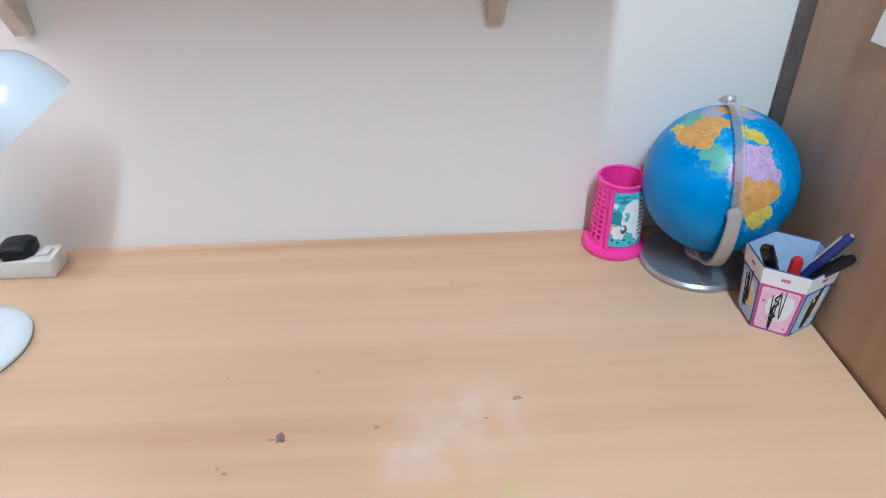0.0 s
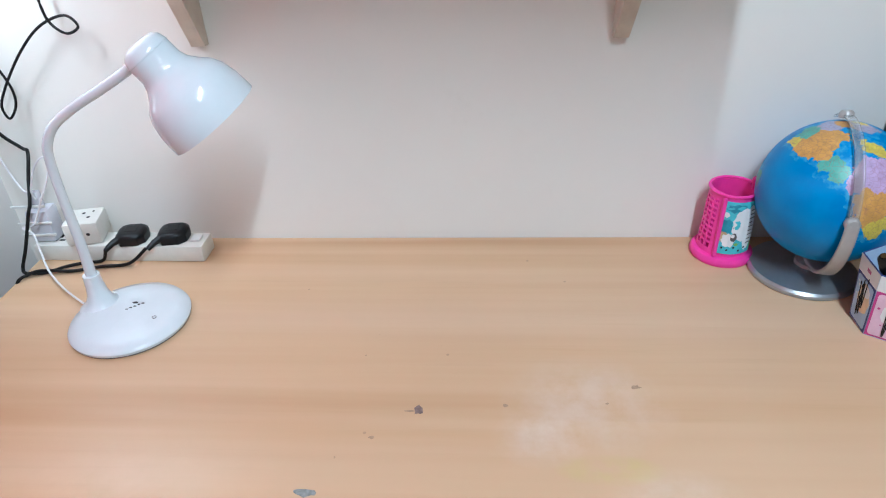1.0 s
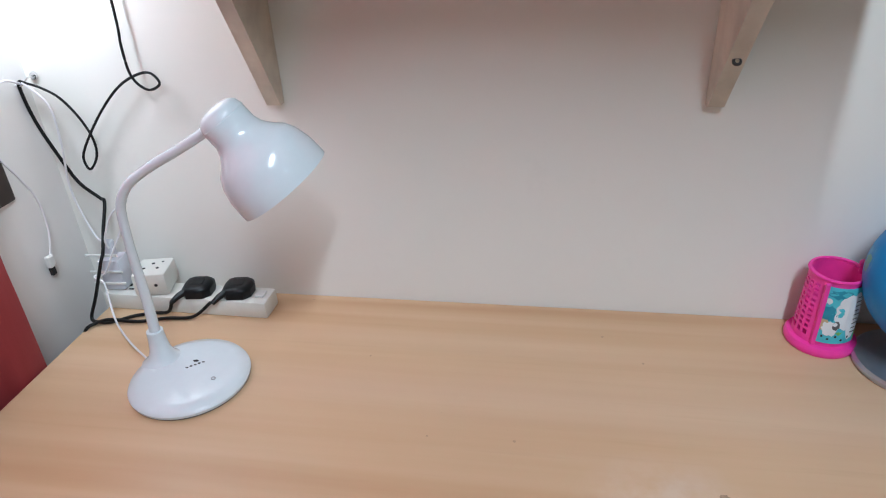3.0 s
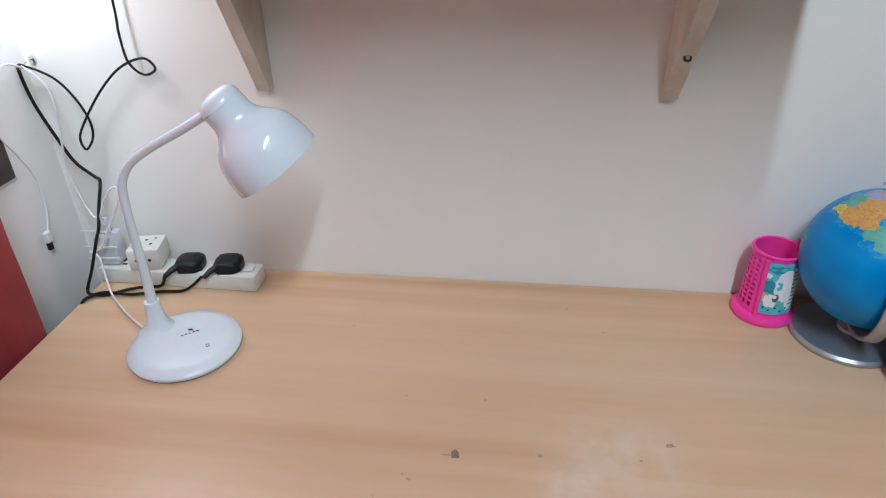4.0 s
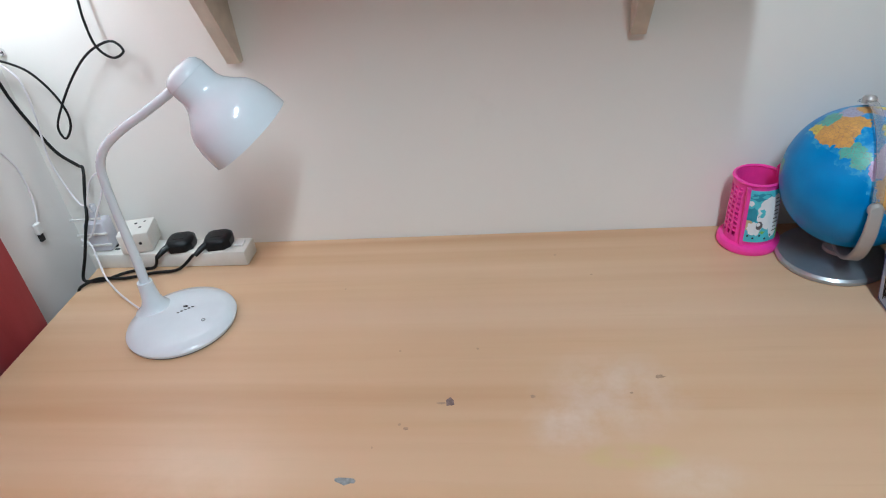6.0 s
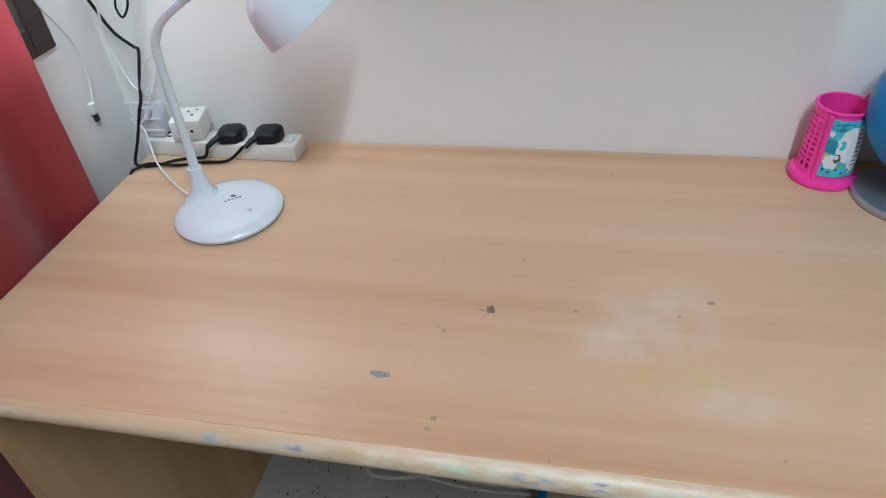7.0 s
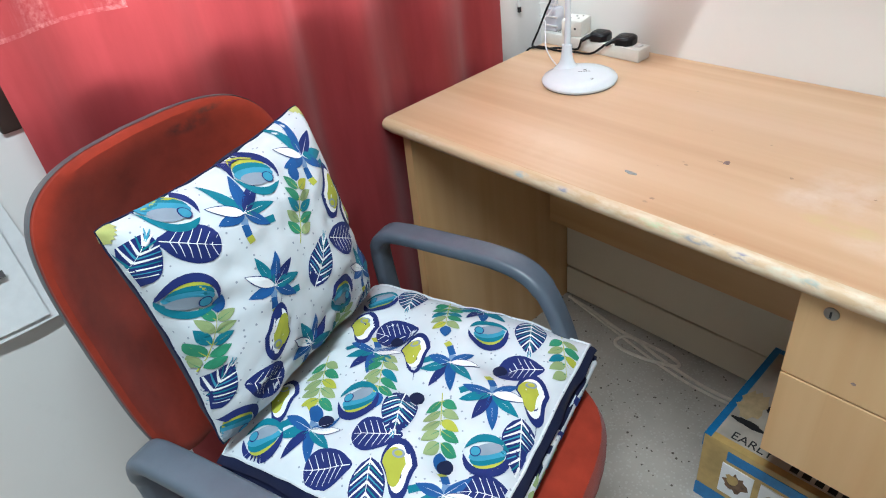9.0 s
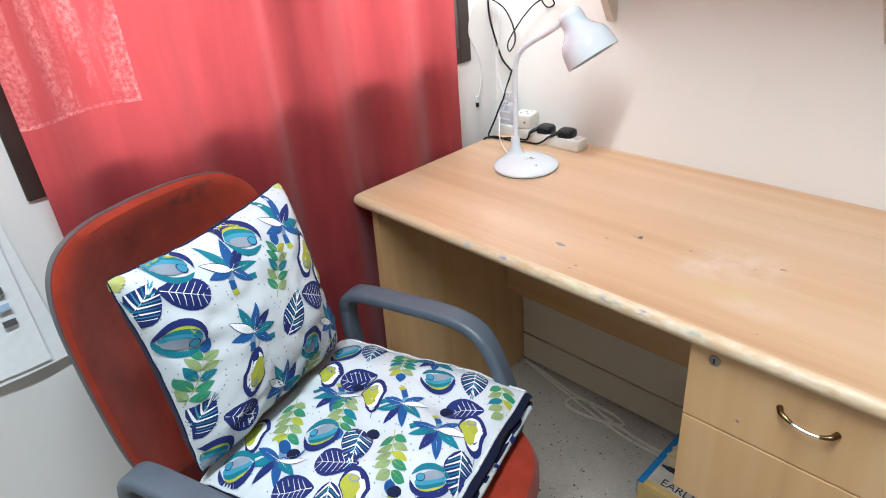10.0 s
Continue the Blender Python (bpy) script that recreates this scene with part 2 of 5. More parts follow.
FROSTED = plain("frosted_plastic", (0.60, 0.60, 0.66), 0.25, vary=0.03)
BLACK = plain("black_plastic", (0.006, 0.0065, 0.008), 0.34, spec=0.3, vary=0.2)
CABLE_BLACK = plain("black_cable", (0.006, 0.006, 0.006), 0.5, spec=0.25, vary=0.2)
CABLE_WHITE = plain("white_cable", (0.72, 0.70, 0.72), 0.4, vary=0.03)
CABLE_OLD = plain("dusty_cream_cable", (0.70, 0.63, 0.54), 0.6, vary=0.1)
MAGENTA = plain("magenta_plastic", (0.86, 0.045, 0.36), 0.35, vary=0.05)
STEEL = plain("brushed_silver", (0.42, 0.45, 0.48), 0.32, 0.75, vary=0.06)
LOCK_STEEL = plain("dull_lock_steel", (0.30, 0.28, 0.25), 0.4, 0.8, vary=0.1)
SILVER = plain("silver_plastic", (0.42, 0.40, 0.39), 0.35, 0.25, vary=0.05)
CHROME = plain("chrome", (0.75, 0.75, 0.76), 0.1, 1.0, vary=0.03)
BRASS = plain("brass", (0.16, 0.10, 0.05), 0.25, 1.0, vary=0.06)
CLEAR = glassy("clear_plastic_ring", (0.86, 0.87, 0.86), 0.10, 0.88)
RED_CLOTH = cloth("red_chair_cloth", (0.27, 0.029, 0.013), 0.9, 1200, 0.18, 0.12)
RED_BACK = cloth("red_chair_back_cloth", (0.27, 0.029, 0.013), 0.9, 1200, 0.18, 0.12, (((-0.37, 0.095, 0.905), (0.08, 0.045, 0.014), (0.07, 0.022, 0.016)), ((-0.36, 0.13, 0.918), (0.08, 0.03, 0.006), (0.09, 0.03, 0.02))))
GREY_TRIM = plain("grey_plastic_trim", (0.105, 0.10, 0.105), 0.5, vary=0.1)
ARM = plain("slate_grey_arm_plastic", (0.085, 0.105, 0.135), 0.42, grain=30, vary=0.1, bump=0.15)
DARK_STEEL = plain("black_steel", (0.02, 0.02, 0.022), 0.4, 0.4)
COTTON = printed_cotton()
NAVY_CLOTH = cloth("navy_cloth", (0.008, 0.012, 0.045))
INKS = [cloth("ink_" + n, c, 0.8) for n, c in (("navy", (0.013, 0.024, 0.135)), ("blue", (0.014, 0.085, 0.27)), ("teal", (0.010, 0.165, 0.23)), ("green", (0.035, 0.22, 0.12)),
                                              ("sage", (0.26, 0.34, 0.15)), ("lime", (0.40, 0.42, 0.05)), ("grey", (0.24, 0.29, 0.35)), ("sky", (0.16, 0.27, 0.45)), ("white", (0.80, 0.82, 0.83)), ("aqua", (0.05, 0.27, 0.40)))]
LIME_CLOTH = cloth("pale_lime_cloth", (0.45, 0.47, 0.16))
PAPER = plain("white_paper", (0.78, 0.79, 0.80), 0.7, vary=0.03)
PAPER_BLUE = plain("pale_blue_card", (0.42, 0.56, 0.74), 0.5, vary=0.08)
PAPER_PINK = plain("pink_card", (0.76, 0.52, 0.66), 0.5, vary=0.1)
PAPER_MAG = plain("magenta_card", (0.50, 0.05, 0.25), 0.5, vary=0.1)
PAPER_NAVY = plain("navy_card", (0.05, 0.07, 0.24), 0.5, vary=0.1)
PAPER_TAN = plain("tan_card", (0.55, 0.42, 0.24), 0.5, vary=0.15)
PAPER_SKY = plain("sky_card", (0.10, 0.52, 0.60), 0.45, vary=0.15)
PAPER_TEAL = plain("teal_card", (0.03, 0.26, 0.36), 0.45, vary=0.2)
PAPER_GREEN = plain("green_card", (0.20, 0.45, 0.10), 0.45, vary=0.25)
BOX_BLUE = plain("glossy_blue_card", (0.012, 0.17, 0.42), 0.3, vary=0.15)
BOX_TAN = plain("tan_box_print", (0.46, 0.31, 0.11), 0.35, grain=14, vary=0.35)
BOX_TOP = plain("dull_printed_card", (0.40, 0.36, 0.31), 0.4, grain=9, vary=0.45)
BROWN_INK = plain("brown_print", (0.14, 0.075, 0.04), 0.5, grain=90, vary=0.5)
INK = plain("black_ink", (0.012, 0.012, 0.015), 0.6)
RED_INK = plain("red_plastic", (0.45, 0.02, 0.02), 0.3)
BLUE_PEN = plain("blue_pen_plastic", (0.02, 0.03, 0.16), 0.2)
SKIN_TAN = plain("peach_print", (0.78, 0.62, 0.42), 0.5, vary=0.15)
CHIP_SOFT = plain("faint_stain", (0.40, 0.27, 0.18), 0.7, grain=200, vary=0.2)
CHIP = plain("bare_chipboard", (0.22, 0.155, 0.14), 0.8, grain=200, vary=0.35)
CHIP_BLUE = plain("blue_grey_paint_chip", (0.25, 0.27, 0.27), 0.7, grain=200, vary=0.3)
GLASS = glassy("window_glass", (0.9, 0.95, 0.95), 0.02, 1.0)


# ---- mesh helpers ----
def part(name, bm, material, parent=None, label="", smooth=False):
    me = bpy.data.meshes.new(name)
    bmesh.ops.recalc_face_normals(bm, faces=bm.faces)
    bm.to_mesh(me)
    bm.free()
    for mt in material if isinstance(material, (list, tuple)) else [material]:
        me.materials.append(mt)
    if smooth:
        for p in me.polygons:
            p.use_smooth = True
        me.set_sharp_from_angle(angle=radians(40))
    ob = new(name, me)
    if parent:
        ob.parent = parent
    return tagged(ob, label)


def thing(name, m, label, category, group="", kind=""):
    ob = new(name)
    ob.empty_display_size = 0.05
    ob.matrix_world = m
    return tagged(ob, label, category, group, kind)


def box(x0, x1, y0, y1, z0, z1, bevel=0.0, bm=None, segments=2):
    bm = bm or bmesh.new()
    vs = bmesh.ops.create_cube(bm, size=1)["verts"]
    for v in vs:
        v.co = Vector((x0 + (v.co.x + 0.5) * (x1 - x0), y0 + (v.co.y + 0.5) * (y1 - y0), z0 + (v.co.z + 0.5) * (z1 - z0)))
    if bevel:
        bmesh.ops.bevel(bm, geom=list({e for v in vs for e in v.link_edges}), offset=bevel, segments=segments, profile=0.5, affect="EDGES")
    return bm


def lathe(profile, n=48, bm=None, m=None):
    """Turns (radius, height) points round z; a point on the axis has radius 0."""
    bm = bm or bmesh.new()
    rings = []
    for r, z in profile:
        pts = [Vector((0, 0, z))] if r < 1e-6 else [Vector((r * math.cos(2 * math.pi * i / n), r * math.sin(2 * math.pi * i / n), z)) for i in range(n)]
        rings.append([bm.verts.new(m @ p if m else p) for p in pts])
    for a, b in zip(rings, rings[1:]):
        for i in range(n):
            j = (i + 1) % n
            if len(a) == 1 and len(b) > 1:
                bm.faces.new((a[0], b[i], b[j]))
            elif len(b) == 1 and len(a) > 1:
                bm.faces.new((a[i], a[j], b[0]))
            elif len(a) > 1:
                bm.faces.new((a[i], a[j], b[j], b[i]))
    return bm


def smooth_path(points, steps=8, closed=False):
    """A Catmull-Rom curve through points."""
    p = [Vector(q) for q in points]
    n = len(p)
    out = []
    for i in range(n if closed else n - 1):
        a, b, c, d = (p[(i + k) % n] if closed else p[min(max(i + k, 0), n - 1)] for k in (-1, 0, 1, 2))
        for s in range(steps):
            t = s / steps
            out.append(0.5 * (2 * b + (c - a) * t + (2 * a - 5 * b + 4 * c - d) * t * t + (3 * b - a - 3 * c + d) * t ** 3))
    if not closed:
        out.append(p[-1])
    return out


def sweep(path, section, bm=None, closed=False, up=Vector((0, 0, 1)), scale=None):
    """Carries a closed section of (side, up) points along a path."""
    bm = bm or bmesh.new()
    n, rings = len(path), []
    side = None
    for i, q in enumerate(path):
        d = (path[(i + 1) % n] - path[i - 1]) if closed else (path[min(i + 1, n - 1)] - path[max(i - 1, 0)])
        d = d.normalized()
        s = d.cross(up)
        if s.length < 0.05:
            s = side or d.orthogonal()
        s = s.normalized()
        if side and s.dot(side) < 0:
            s = -s
        side = s
        u = s.cross(d).normalized()
        k = scale[i] if scale else 1.0
        rings.append([bm.verts.new(q + s * a * k + u * b * k) for a, b in section])
    m = len(section)
    for i in range(n if closed else n - 1):
        a, b = rings[i], rings[(i + 1) % n]
        for j in range(m):
            bm.faces.new((a[j], a[(j + 1) % m], b[(j + 1) % m], b[j]))
    if not closed:
        bm.faces.new(rings[0])
        bm.faces.new(rings[-1][::-1])
    return bm


def circle(r, n=10, flat=1.0):
    return [(r * math.cos(2 * math.pi * i / n), r * flat * math.sin(2 * math.pi * i / n)) for i in range(n)]


def round_rect(w, h, r, n=4):
    out = []
    for cx, cy, a0 in ((w / 2 - r, h / 2 - r, 0), (-w / 2 + r, h / 2 - r, 90), (-w / 2 + r, -h / 2 + r, 180), (w / 2 - r, -h / 2 + r, 270)):
        for i in range(n + 1):
            a = radians(a0 + 90 * i / n)
            out.append((cx + r * math.cos(a), cy + r * math.sin(a)))
    return out


def wire(name, points, r, material, parent=None, label="", steps=8, n=8):
    return part(name, sweep(smooth_path(points, steps), circle(r, n)), material, parent, label, True)


def slab(outline, z0, z1, bm=None, axis="z"):
    """A flat plate from an outline; axis names the direction of its thickness."""
    bm = bm or bmesh.new()
    put = {"z": lambda a, b, c: (a, b, c), "y": lambda a, b, c: (a, c, b), "x": lambda a, b, c: (c, a, b)}[axis]
    lo = [bm.verts.new(put(a, b, z0)) for a, b in outline]
    hi = [bm.verts.new(put(a, b, z1)) for a, b in outline]
    bm.faces.new(lo[::-1])
    bm.faces.new(hi)
    k = len(outline)
    for i in range(k):
        bm.faces.new((lo[i], lo[(i + 1) % k], hi[(i + 1) % k], hi[i]))
    return bm


def blob(cx, cy, rx, ry, seed, n=16, rough=0.25):
    rng = random.Random(seed)
    return [(cx + rx * (1 + rng.uniform(-rough, rough)) * math.cos(2 * math.pi * i / n), cy + ry * (1 + rng.uniform(-rough, rough)) * math.sin(2 * math.pi * i / n)) for i in range(n)]


# ---- the room ----
WX, WY, CEIL_Z, RX, FY = -0.07, 0.0, 2.62, 3.1, -3.4
tagged(part("floor", box(WX - 0.2, RX + 0.1, FY - 0.1, 0.1, -0.1, 0.0), FLOOR), "speckled grey terrazzo floor", "floor", kind="structure")
tagged(part("ceiling", box(WX - 0.2, RX + 0.1, FY - 0.1, 0.1, CEIL_Z, CEIL_Z + 0.1), CEIL), "plain white ceiling", "ceiling", kind="structure")
tagged(part("wall_north", box(WX - 0.2, RX + 0.1, WY, 0.1, 0, CEIL_Z), CREAM), "cream painted wall behind the desk", "wall", kind="structure")
# the south and east walls are unseen and darkened to weaken the fill light
tagged(part("wall_south", box(WX - 0.2, RX + 0.1, FY - 0.1, FY, 0, CEIL_Z), LOW_BOUNCE_WALL), "unseen wall kept dark to bounce little light", "wall", kind="structure")
tagged(part("wall_east", box(RX, RX + 0.1, FY, WY, 0, CEIL_Z), LOW_BOUNCE_WALL), "unseen wall kept dark to bounce little light", "wall", kind="structure")
WIN = (-1.15, -0.10, 0.945, 2.15)
bm = box(WX - 0.2, WX, WIN[1], WY, 0, CEIL_Z)
box(WX - 0.2, WX, FY, WIN[0], 0, CEIL_Z, bm=bm)
box(WX - 0.2, WX, WIN[0], WIN[1], 0, WIN[2], bm=bm)
box(WX - 0.2, WX, WIN[0], WIN[1], WIN[3], CEIL_Z, bm=bm)
tagged(part("wall_west", bm, WHITE_WALL), "white painted wall with a window", "wall", kind="structure")
tagged(part("baseboard", box(0.043, 1.148, -0.045, WY - 0.001, 0.007, 0.103, 0.003), BOUNCE_CREAM), "cream painted skirting along the wall", "skirting", kind="structure")
tagged(part("trim", box(0.043, 1.148, -0.0435, WY - 0.001, 0.1075, 0.46, 0.002), BOUNCE_CREAM), "cream painted board above the skirting", "wall board", kind="structure")

win = thing("window_1", Matrix(), "dark brown framed window behind a curtain", "window", kind="structure")
FX0, FX1 = WX - 0.06, WX + 0.006
for y0, y1, z0, z1 in ((WIN[1] - 0.036, WIN[1] + 0.004, WIN[2], WIN[3]), (WIN[0] - 0.004, WIN[0] + 0.036, WIN[2], WIN[3]), (WIN[0] + 0.036, WIN[1] - 0.036, WIN[2], WIN[2] + 0.04),
                       (WIN[0] + 0.036, WIN[1] - 0.036, WIN[3] - 0.04, WIN[3]), (-0.645, -0.605, WIN[2] + 0.04, WIN[3] - 0.04)):
    part("window_frame", box(FX0, FX1, y0, y1, z0, z1, 0.003), DARK_FRAME, win)
for y0, y1 in ((WIN[0] + 0.036, -0.645), (-0.605, WIN[1] - 0.036)):
    pane = part("pane", box(WX - 0.045, WX - 0.041, y0, y1, WIN[2] + 0.04, WIN[3] - 0.04), GLASS, win)
    pane.visible_shadow = False

# ---- curtain ----
def curtain():
    bm = bmesh.new()
    ny, nz, y0, y1, z0, z1 = 220, 60, -1.135, -0.199, 0.03, 2.3
    rows = []
    for k in range(nz + 1):
        w = k / nz
        z = z0 + (z1 - z0) * w
        row = []
        for i in range(ny + 1):
            u = i / ny
            y = y0 + (y1 - y0) * u + 0.016 * (0.5 - w) * math.sin(5 * u + 1)
            fold = 0.017 * math.sin(2 * math.pi * (5.2 * u + 0.10 * math.sin(3.1 * u + 2.0 * w) + 0.25 * noise.noise((u * 3, w * 1.2, 5))))
            fold += 0.0028 * math.sin(2 * math.pi * (11.7 * u + 0.3 * noise.noise((u * 6, w * 2, 1)))) * (0.4 + 0.6 * w)
            fold += 0.010 * noise.noise((u * 4, w * 3, 9)) + 0.0022 * noise.noise((u * 26, w * 30, 3)) + 0.0035 * max(0, 1 - u / 0.42) * max(0, min(1, (w - 0.40) * 9)) * noise.noise((u * 60, w * 70, 7))
            row.append(bm.verts.new((-0.028 + fold * (0.75 + 0.25 * w), y, z)))
        rows.append(row)
    for a, b in zip(rows, rows[1:]):
        for i in range(ny):
            bm.faces.new((a[i], a[i + 1], b[i + 1], b[i]))
    th = thing("curtain", Matrix(), "red cloth curtain drawn across the window", "curtain")
    part("curtain_cloth", bm, CURTAIN, th, smooth=True)
    part("curtain_rod", sweep([Vector((-0.028, -1.3, 2.31)), Vector((-0.028, -0.04, 2.31))], circle(0.011, 12)), DARK_FRAME, th, "dark curtain rod", True)
    for y in (-1.27, -0.07):
        part("rod_bracket", box(WX, -0.018, y - 0.01, y + 0.01, 2.29, 2.30, 0.002), DARK_FRAME, th)


curtain()

# ---- desk ----
DW, DD, DZ = 1.190, 0.56, 0.75
desk = thing("desk", Matrix(), "beech laminate desk with worn front lip", "desk")
part("desktop", box(-0.012, DW, -DD + 0.012, -0.001, DZ - 0.028, DZ, 0.0015), TOP, desk, "pale beech top, scuffed and stained, with a painted sheen")
lip = []
for i in range(11):
    a = radians(90 + 180 * i / 10)
    lip.append((-DD + 0.012 + 0.014 * math.cos(a), DZ - 0.014 + 0.014 * math.sin(a)))
bm = bmesh.new()
nx = 60
rings = []
for k in range(nx + 1):
    x = -0.012 + (DW + 0.012) * k / nx
    s = 1 if 0 < k < nx else 0.92
    rings.append([bm.verts.new((x, -DD + 0.012 + (y + DD - 0.012) * s + 0.0006 * noise.noise((x * 40, y * 90, z * 90)), DZ - 0.014 + (z - DZ + 0.014) * (1 if s == 1 else 0.93) + 0.0004 * noise.noise((x * 50, z * 80, 2)))) for y, z in lip])
for a, b in zip(rings, rings[1:]):
    for j in range(len(lip) - 1):
        bm.faces.new((a[j], a[j + 1], b[j + 1], b[j]))
bm.faces.new(rings[0])
bm.faces.new(rings[-1][::-1])
part("front_lip", bm, LIP, desk, "rounded lip, chipped and smeared with paint", True)
part("side_panel", slab([(-0.562, 0.0), (-0.02, 0.0), (-0.02, DZ - 0.0285), (-0.537, DZ - 0.0285)], 0.019, 0.041, axis="x"), SIDE, desk)
part("side_panel", box(1.15, 1.172, -0.535, -0.02, 0.0, DZ - 0.0285, 0.0015), SIDE, desk)
part("modesty_panel", box(0.0445, 0.7865, -0.118, -0.10, 0.30, DZ - 0.0285, 0.001), RAIL, desk)
# bare patches where the laminate is chipped
for cx, cy, rx, ry, mt, seed in ((0.591, -0.358, 0.0055, 0.0062, CHIP, 4), (0.581, -0.360, 0.005, 0.0013, CHIP_SOFT, 5), (0.491, -0.466, 0.014, 0.0045, CHIP_BLUE, 8), (0.830, -0.320, 0.005, 0.003, CHIP_SOFT, 2),
                                 (0.685, -0.350, 0.003, 0.0022, CHIP_SOFT, 12), (0.545, -0.397, 0.003, 0.002, CHIP_SOFT, 13), (0.557, -0.512, 0.004, 0.0025, CHIP_SOFT, 14), (0.553, -0.525, 0.0035, 0.002, CHIP_SOFT, 15), (0.795, -0.345, 0.002, 0.0012, CHIP_SOFT, 16)):
    part("chip_mark", slab(blob(cx, cy, rx, ry, seed, 12, 0.35), DZ, DZ + 0.0003), mt, desk, "small dark chip in the laminate")

# hanging drawer unit
PX0, PX1, PY, PZ0, PZ1 = 0.787, 1.1495, -0.540, 0.405, 0.7213
unit = thing("drawer_unit", Matrix(), "beech laminate two-drawer unit hung under the desk", "drawer unit")
part("carcass", box(PX0, PX1, PY + 0.019, -0.10, PZ0, PZ1, 0.001), SIDE, unit)
for z0, z1 in ((0.5735, 0.7205), (0.405, 0.5705)):
    dr = part("drawer_front", box(PX0, PX1, PY, PY + 0.0185, z0, z1, 0.0012), SIDE, unit)
    if z0 > 0.5:
        lk = part("lock", lathe([(0, 0.003), (0.0072, 0.003), (0.0088, 0.002), (0.0092, 0)], 28, m=Matrix.Translation((0.826, PY, 0.697)) @ Matrix.Rotation(radians(90), 4, "X")), LOCK_STEEL, dr, "round steel drawer lock", True)
        part("keyhole", box(0.8248, 0.8272, PY - 0.0042, PY - 0.003, 0.6925, 0.7015), INK, dr)
        h = part("handle", sweep(smooth_path([(0.925, PY - 0.001, 0.664), (0.930, PY - 0.010, 0.663), (0.945, PY - 0.015, 0.659), (0.964, PY - 0.017, 0.656), (0.983, PY - 0.015, 0.656), (0.996, PY - 0.010, 0.659), (1.0, PY - 0.001, 0.660)], 8), circle(0.0024, 12)), CHROME, dr, "small bowed chrome handle", True)
        for ends in ([(0.9245, PY, 0.6642), (0.9295, PY - 0.009, 0.6632), (0.938, PY - 0.0132, 0.6612), (0.947, PY - 0.0153, 0.6585)], [(1.0005, PY, 0.6600), (0.9965, PY - 0.009, 0.6592), (0.990, PY - 0.0128, 0.6575), (0.983, PY - 0.0150, 0.6560)]):
            run = smooth_path(ends, 5)
            part("handle_end", sweep(run, circle(0.0034, 12), scale=[1.5 - 0.7 * k / (len(run) - 1) for k in range(len(run))]), BRASS, h, "dark brass handle end", True)
    for x, z, sd in ((0.872, 0.605, 1), (0.945, 0.492, 2)):
        if z0 < z < z1:
            part("stain", slab(blob(x, z, 0.003, 0.0022, sd, 10, 0.3), PY - 0.0003, PY, axis="y"), CHIP, dr, "small brown stain")

# ---- tall cabinet beside the desk ----
cab = thing("wardrobe", Matrix(), "tall beech laminate wardrobe beside the desk", "wardrobe")
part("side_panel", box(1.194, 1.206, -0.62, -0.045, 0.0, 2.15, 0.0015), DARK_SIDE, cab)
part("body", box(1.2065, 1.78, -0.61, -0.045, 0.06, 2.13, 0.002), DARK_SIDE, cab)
# added dark strip, stands in for shade between wardrobe and wall
part("gap_shade_strip", box(1.1965, 1.77, -0.0445, -0.010, 0.02, 2.12), GAP_SHADE, cab, "grey brown strip added as shade in the gap behind")
part("plinth", box(1.2065, 1.78, -0.59, -0.06, 0.0, 0.06), DARK_FRAME, cab)
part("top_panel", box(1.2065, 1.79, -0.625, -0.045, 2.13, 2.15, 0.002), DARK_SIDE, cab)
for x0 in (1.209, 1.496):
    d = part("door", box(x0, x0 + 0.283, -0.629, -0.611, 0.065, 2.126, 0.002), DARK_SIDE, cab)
    hx = x0 + (0.25 if x0 < 1.3 else 0.03)
    part("handle", sweep(smooth_path([(hx, -0.63, 1.0), (hx, -0.652, 1.01), (hx, -0.655, 1.05), (hx, -0.652, 1.09), (hx, -0.63, 1.10)], 6), circle(0.004, 10)), CHROME, d, smooth=True)
sheet = thing("paper_sheet", Matrix.Translation((1.1935, -0.165, 1.062)), "white paper sheet stuck on the wardrobe side", "paper")
bm = bmesh.new()
g = [[bm.verts.new((-0.0008 - 0.006 * max(0, 0.18 - w) * max(0, 0.3 - u) * 20, -0.21 * u, 0.297 * w)) for u in np.linspace(0, 1, 9)] for w in np.linspace(0, 1, 13)]
for a, b in zip(g, g[1:]):
    for i in range(8):
        bm.faces.new((a[i], a[i + 1], b[i + 1], b[i]))
part("sheet", bm, PAPER, sheet, smooth=True)

# ---- wall shelf on wooden gussets ----
shelf = thing("wall_shelf", Matrix(), "pale pine wall shelf on triangular brackets", "shelf")
SZ = 1.36
part("board", box(0.150, 0.972, -0.305, -0.001, SZ, SZ + 0.022, 0.002), PINE, shelf)
for x, deep, holed in ((0.280, -0.180, False), (0.825, -0.252, True)):
    br = part("bracket", slab([(-0.001, SZ - 0.0005), (deep, SZ - 0.0005), (deep, SZ - 0.02), (-0.013, 1.051), (-0.001, 1.051)], x, x + 0.019, axis="x"), PINE, shelf, "triangular pine bracket")
    if holed:
        part("screw", lathe([(0.0022, 0.0015), (0.0042, 0.0015), (0.0052, 0.0)], 16, m=Matrix.Translation((x + 0.0095, -0.071, 1.118)) @ Matrix.Rotation(radians(55), 4, "X")), INK, br, "dark screw hole", True)
part("back_rail", box(0.170, 0.279, -0.0028, -0.001, 1.220, SZ - 0.001, 0.001), CREAM, shelf)
part("back_rail", box(0.300, 0.824, -0.0028, -0.001, 1.214, SZ - 0.001, 0.001), CREAM, shelf)
note = part("paper_strip", box(0.36, 0.58, -0.0046, -0.0031, 1.2165, 1.30), FROSTED)
tagged(note, "pale lilac paper strip on the shelf's back rail", "paper")

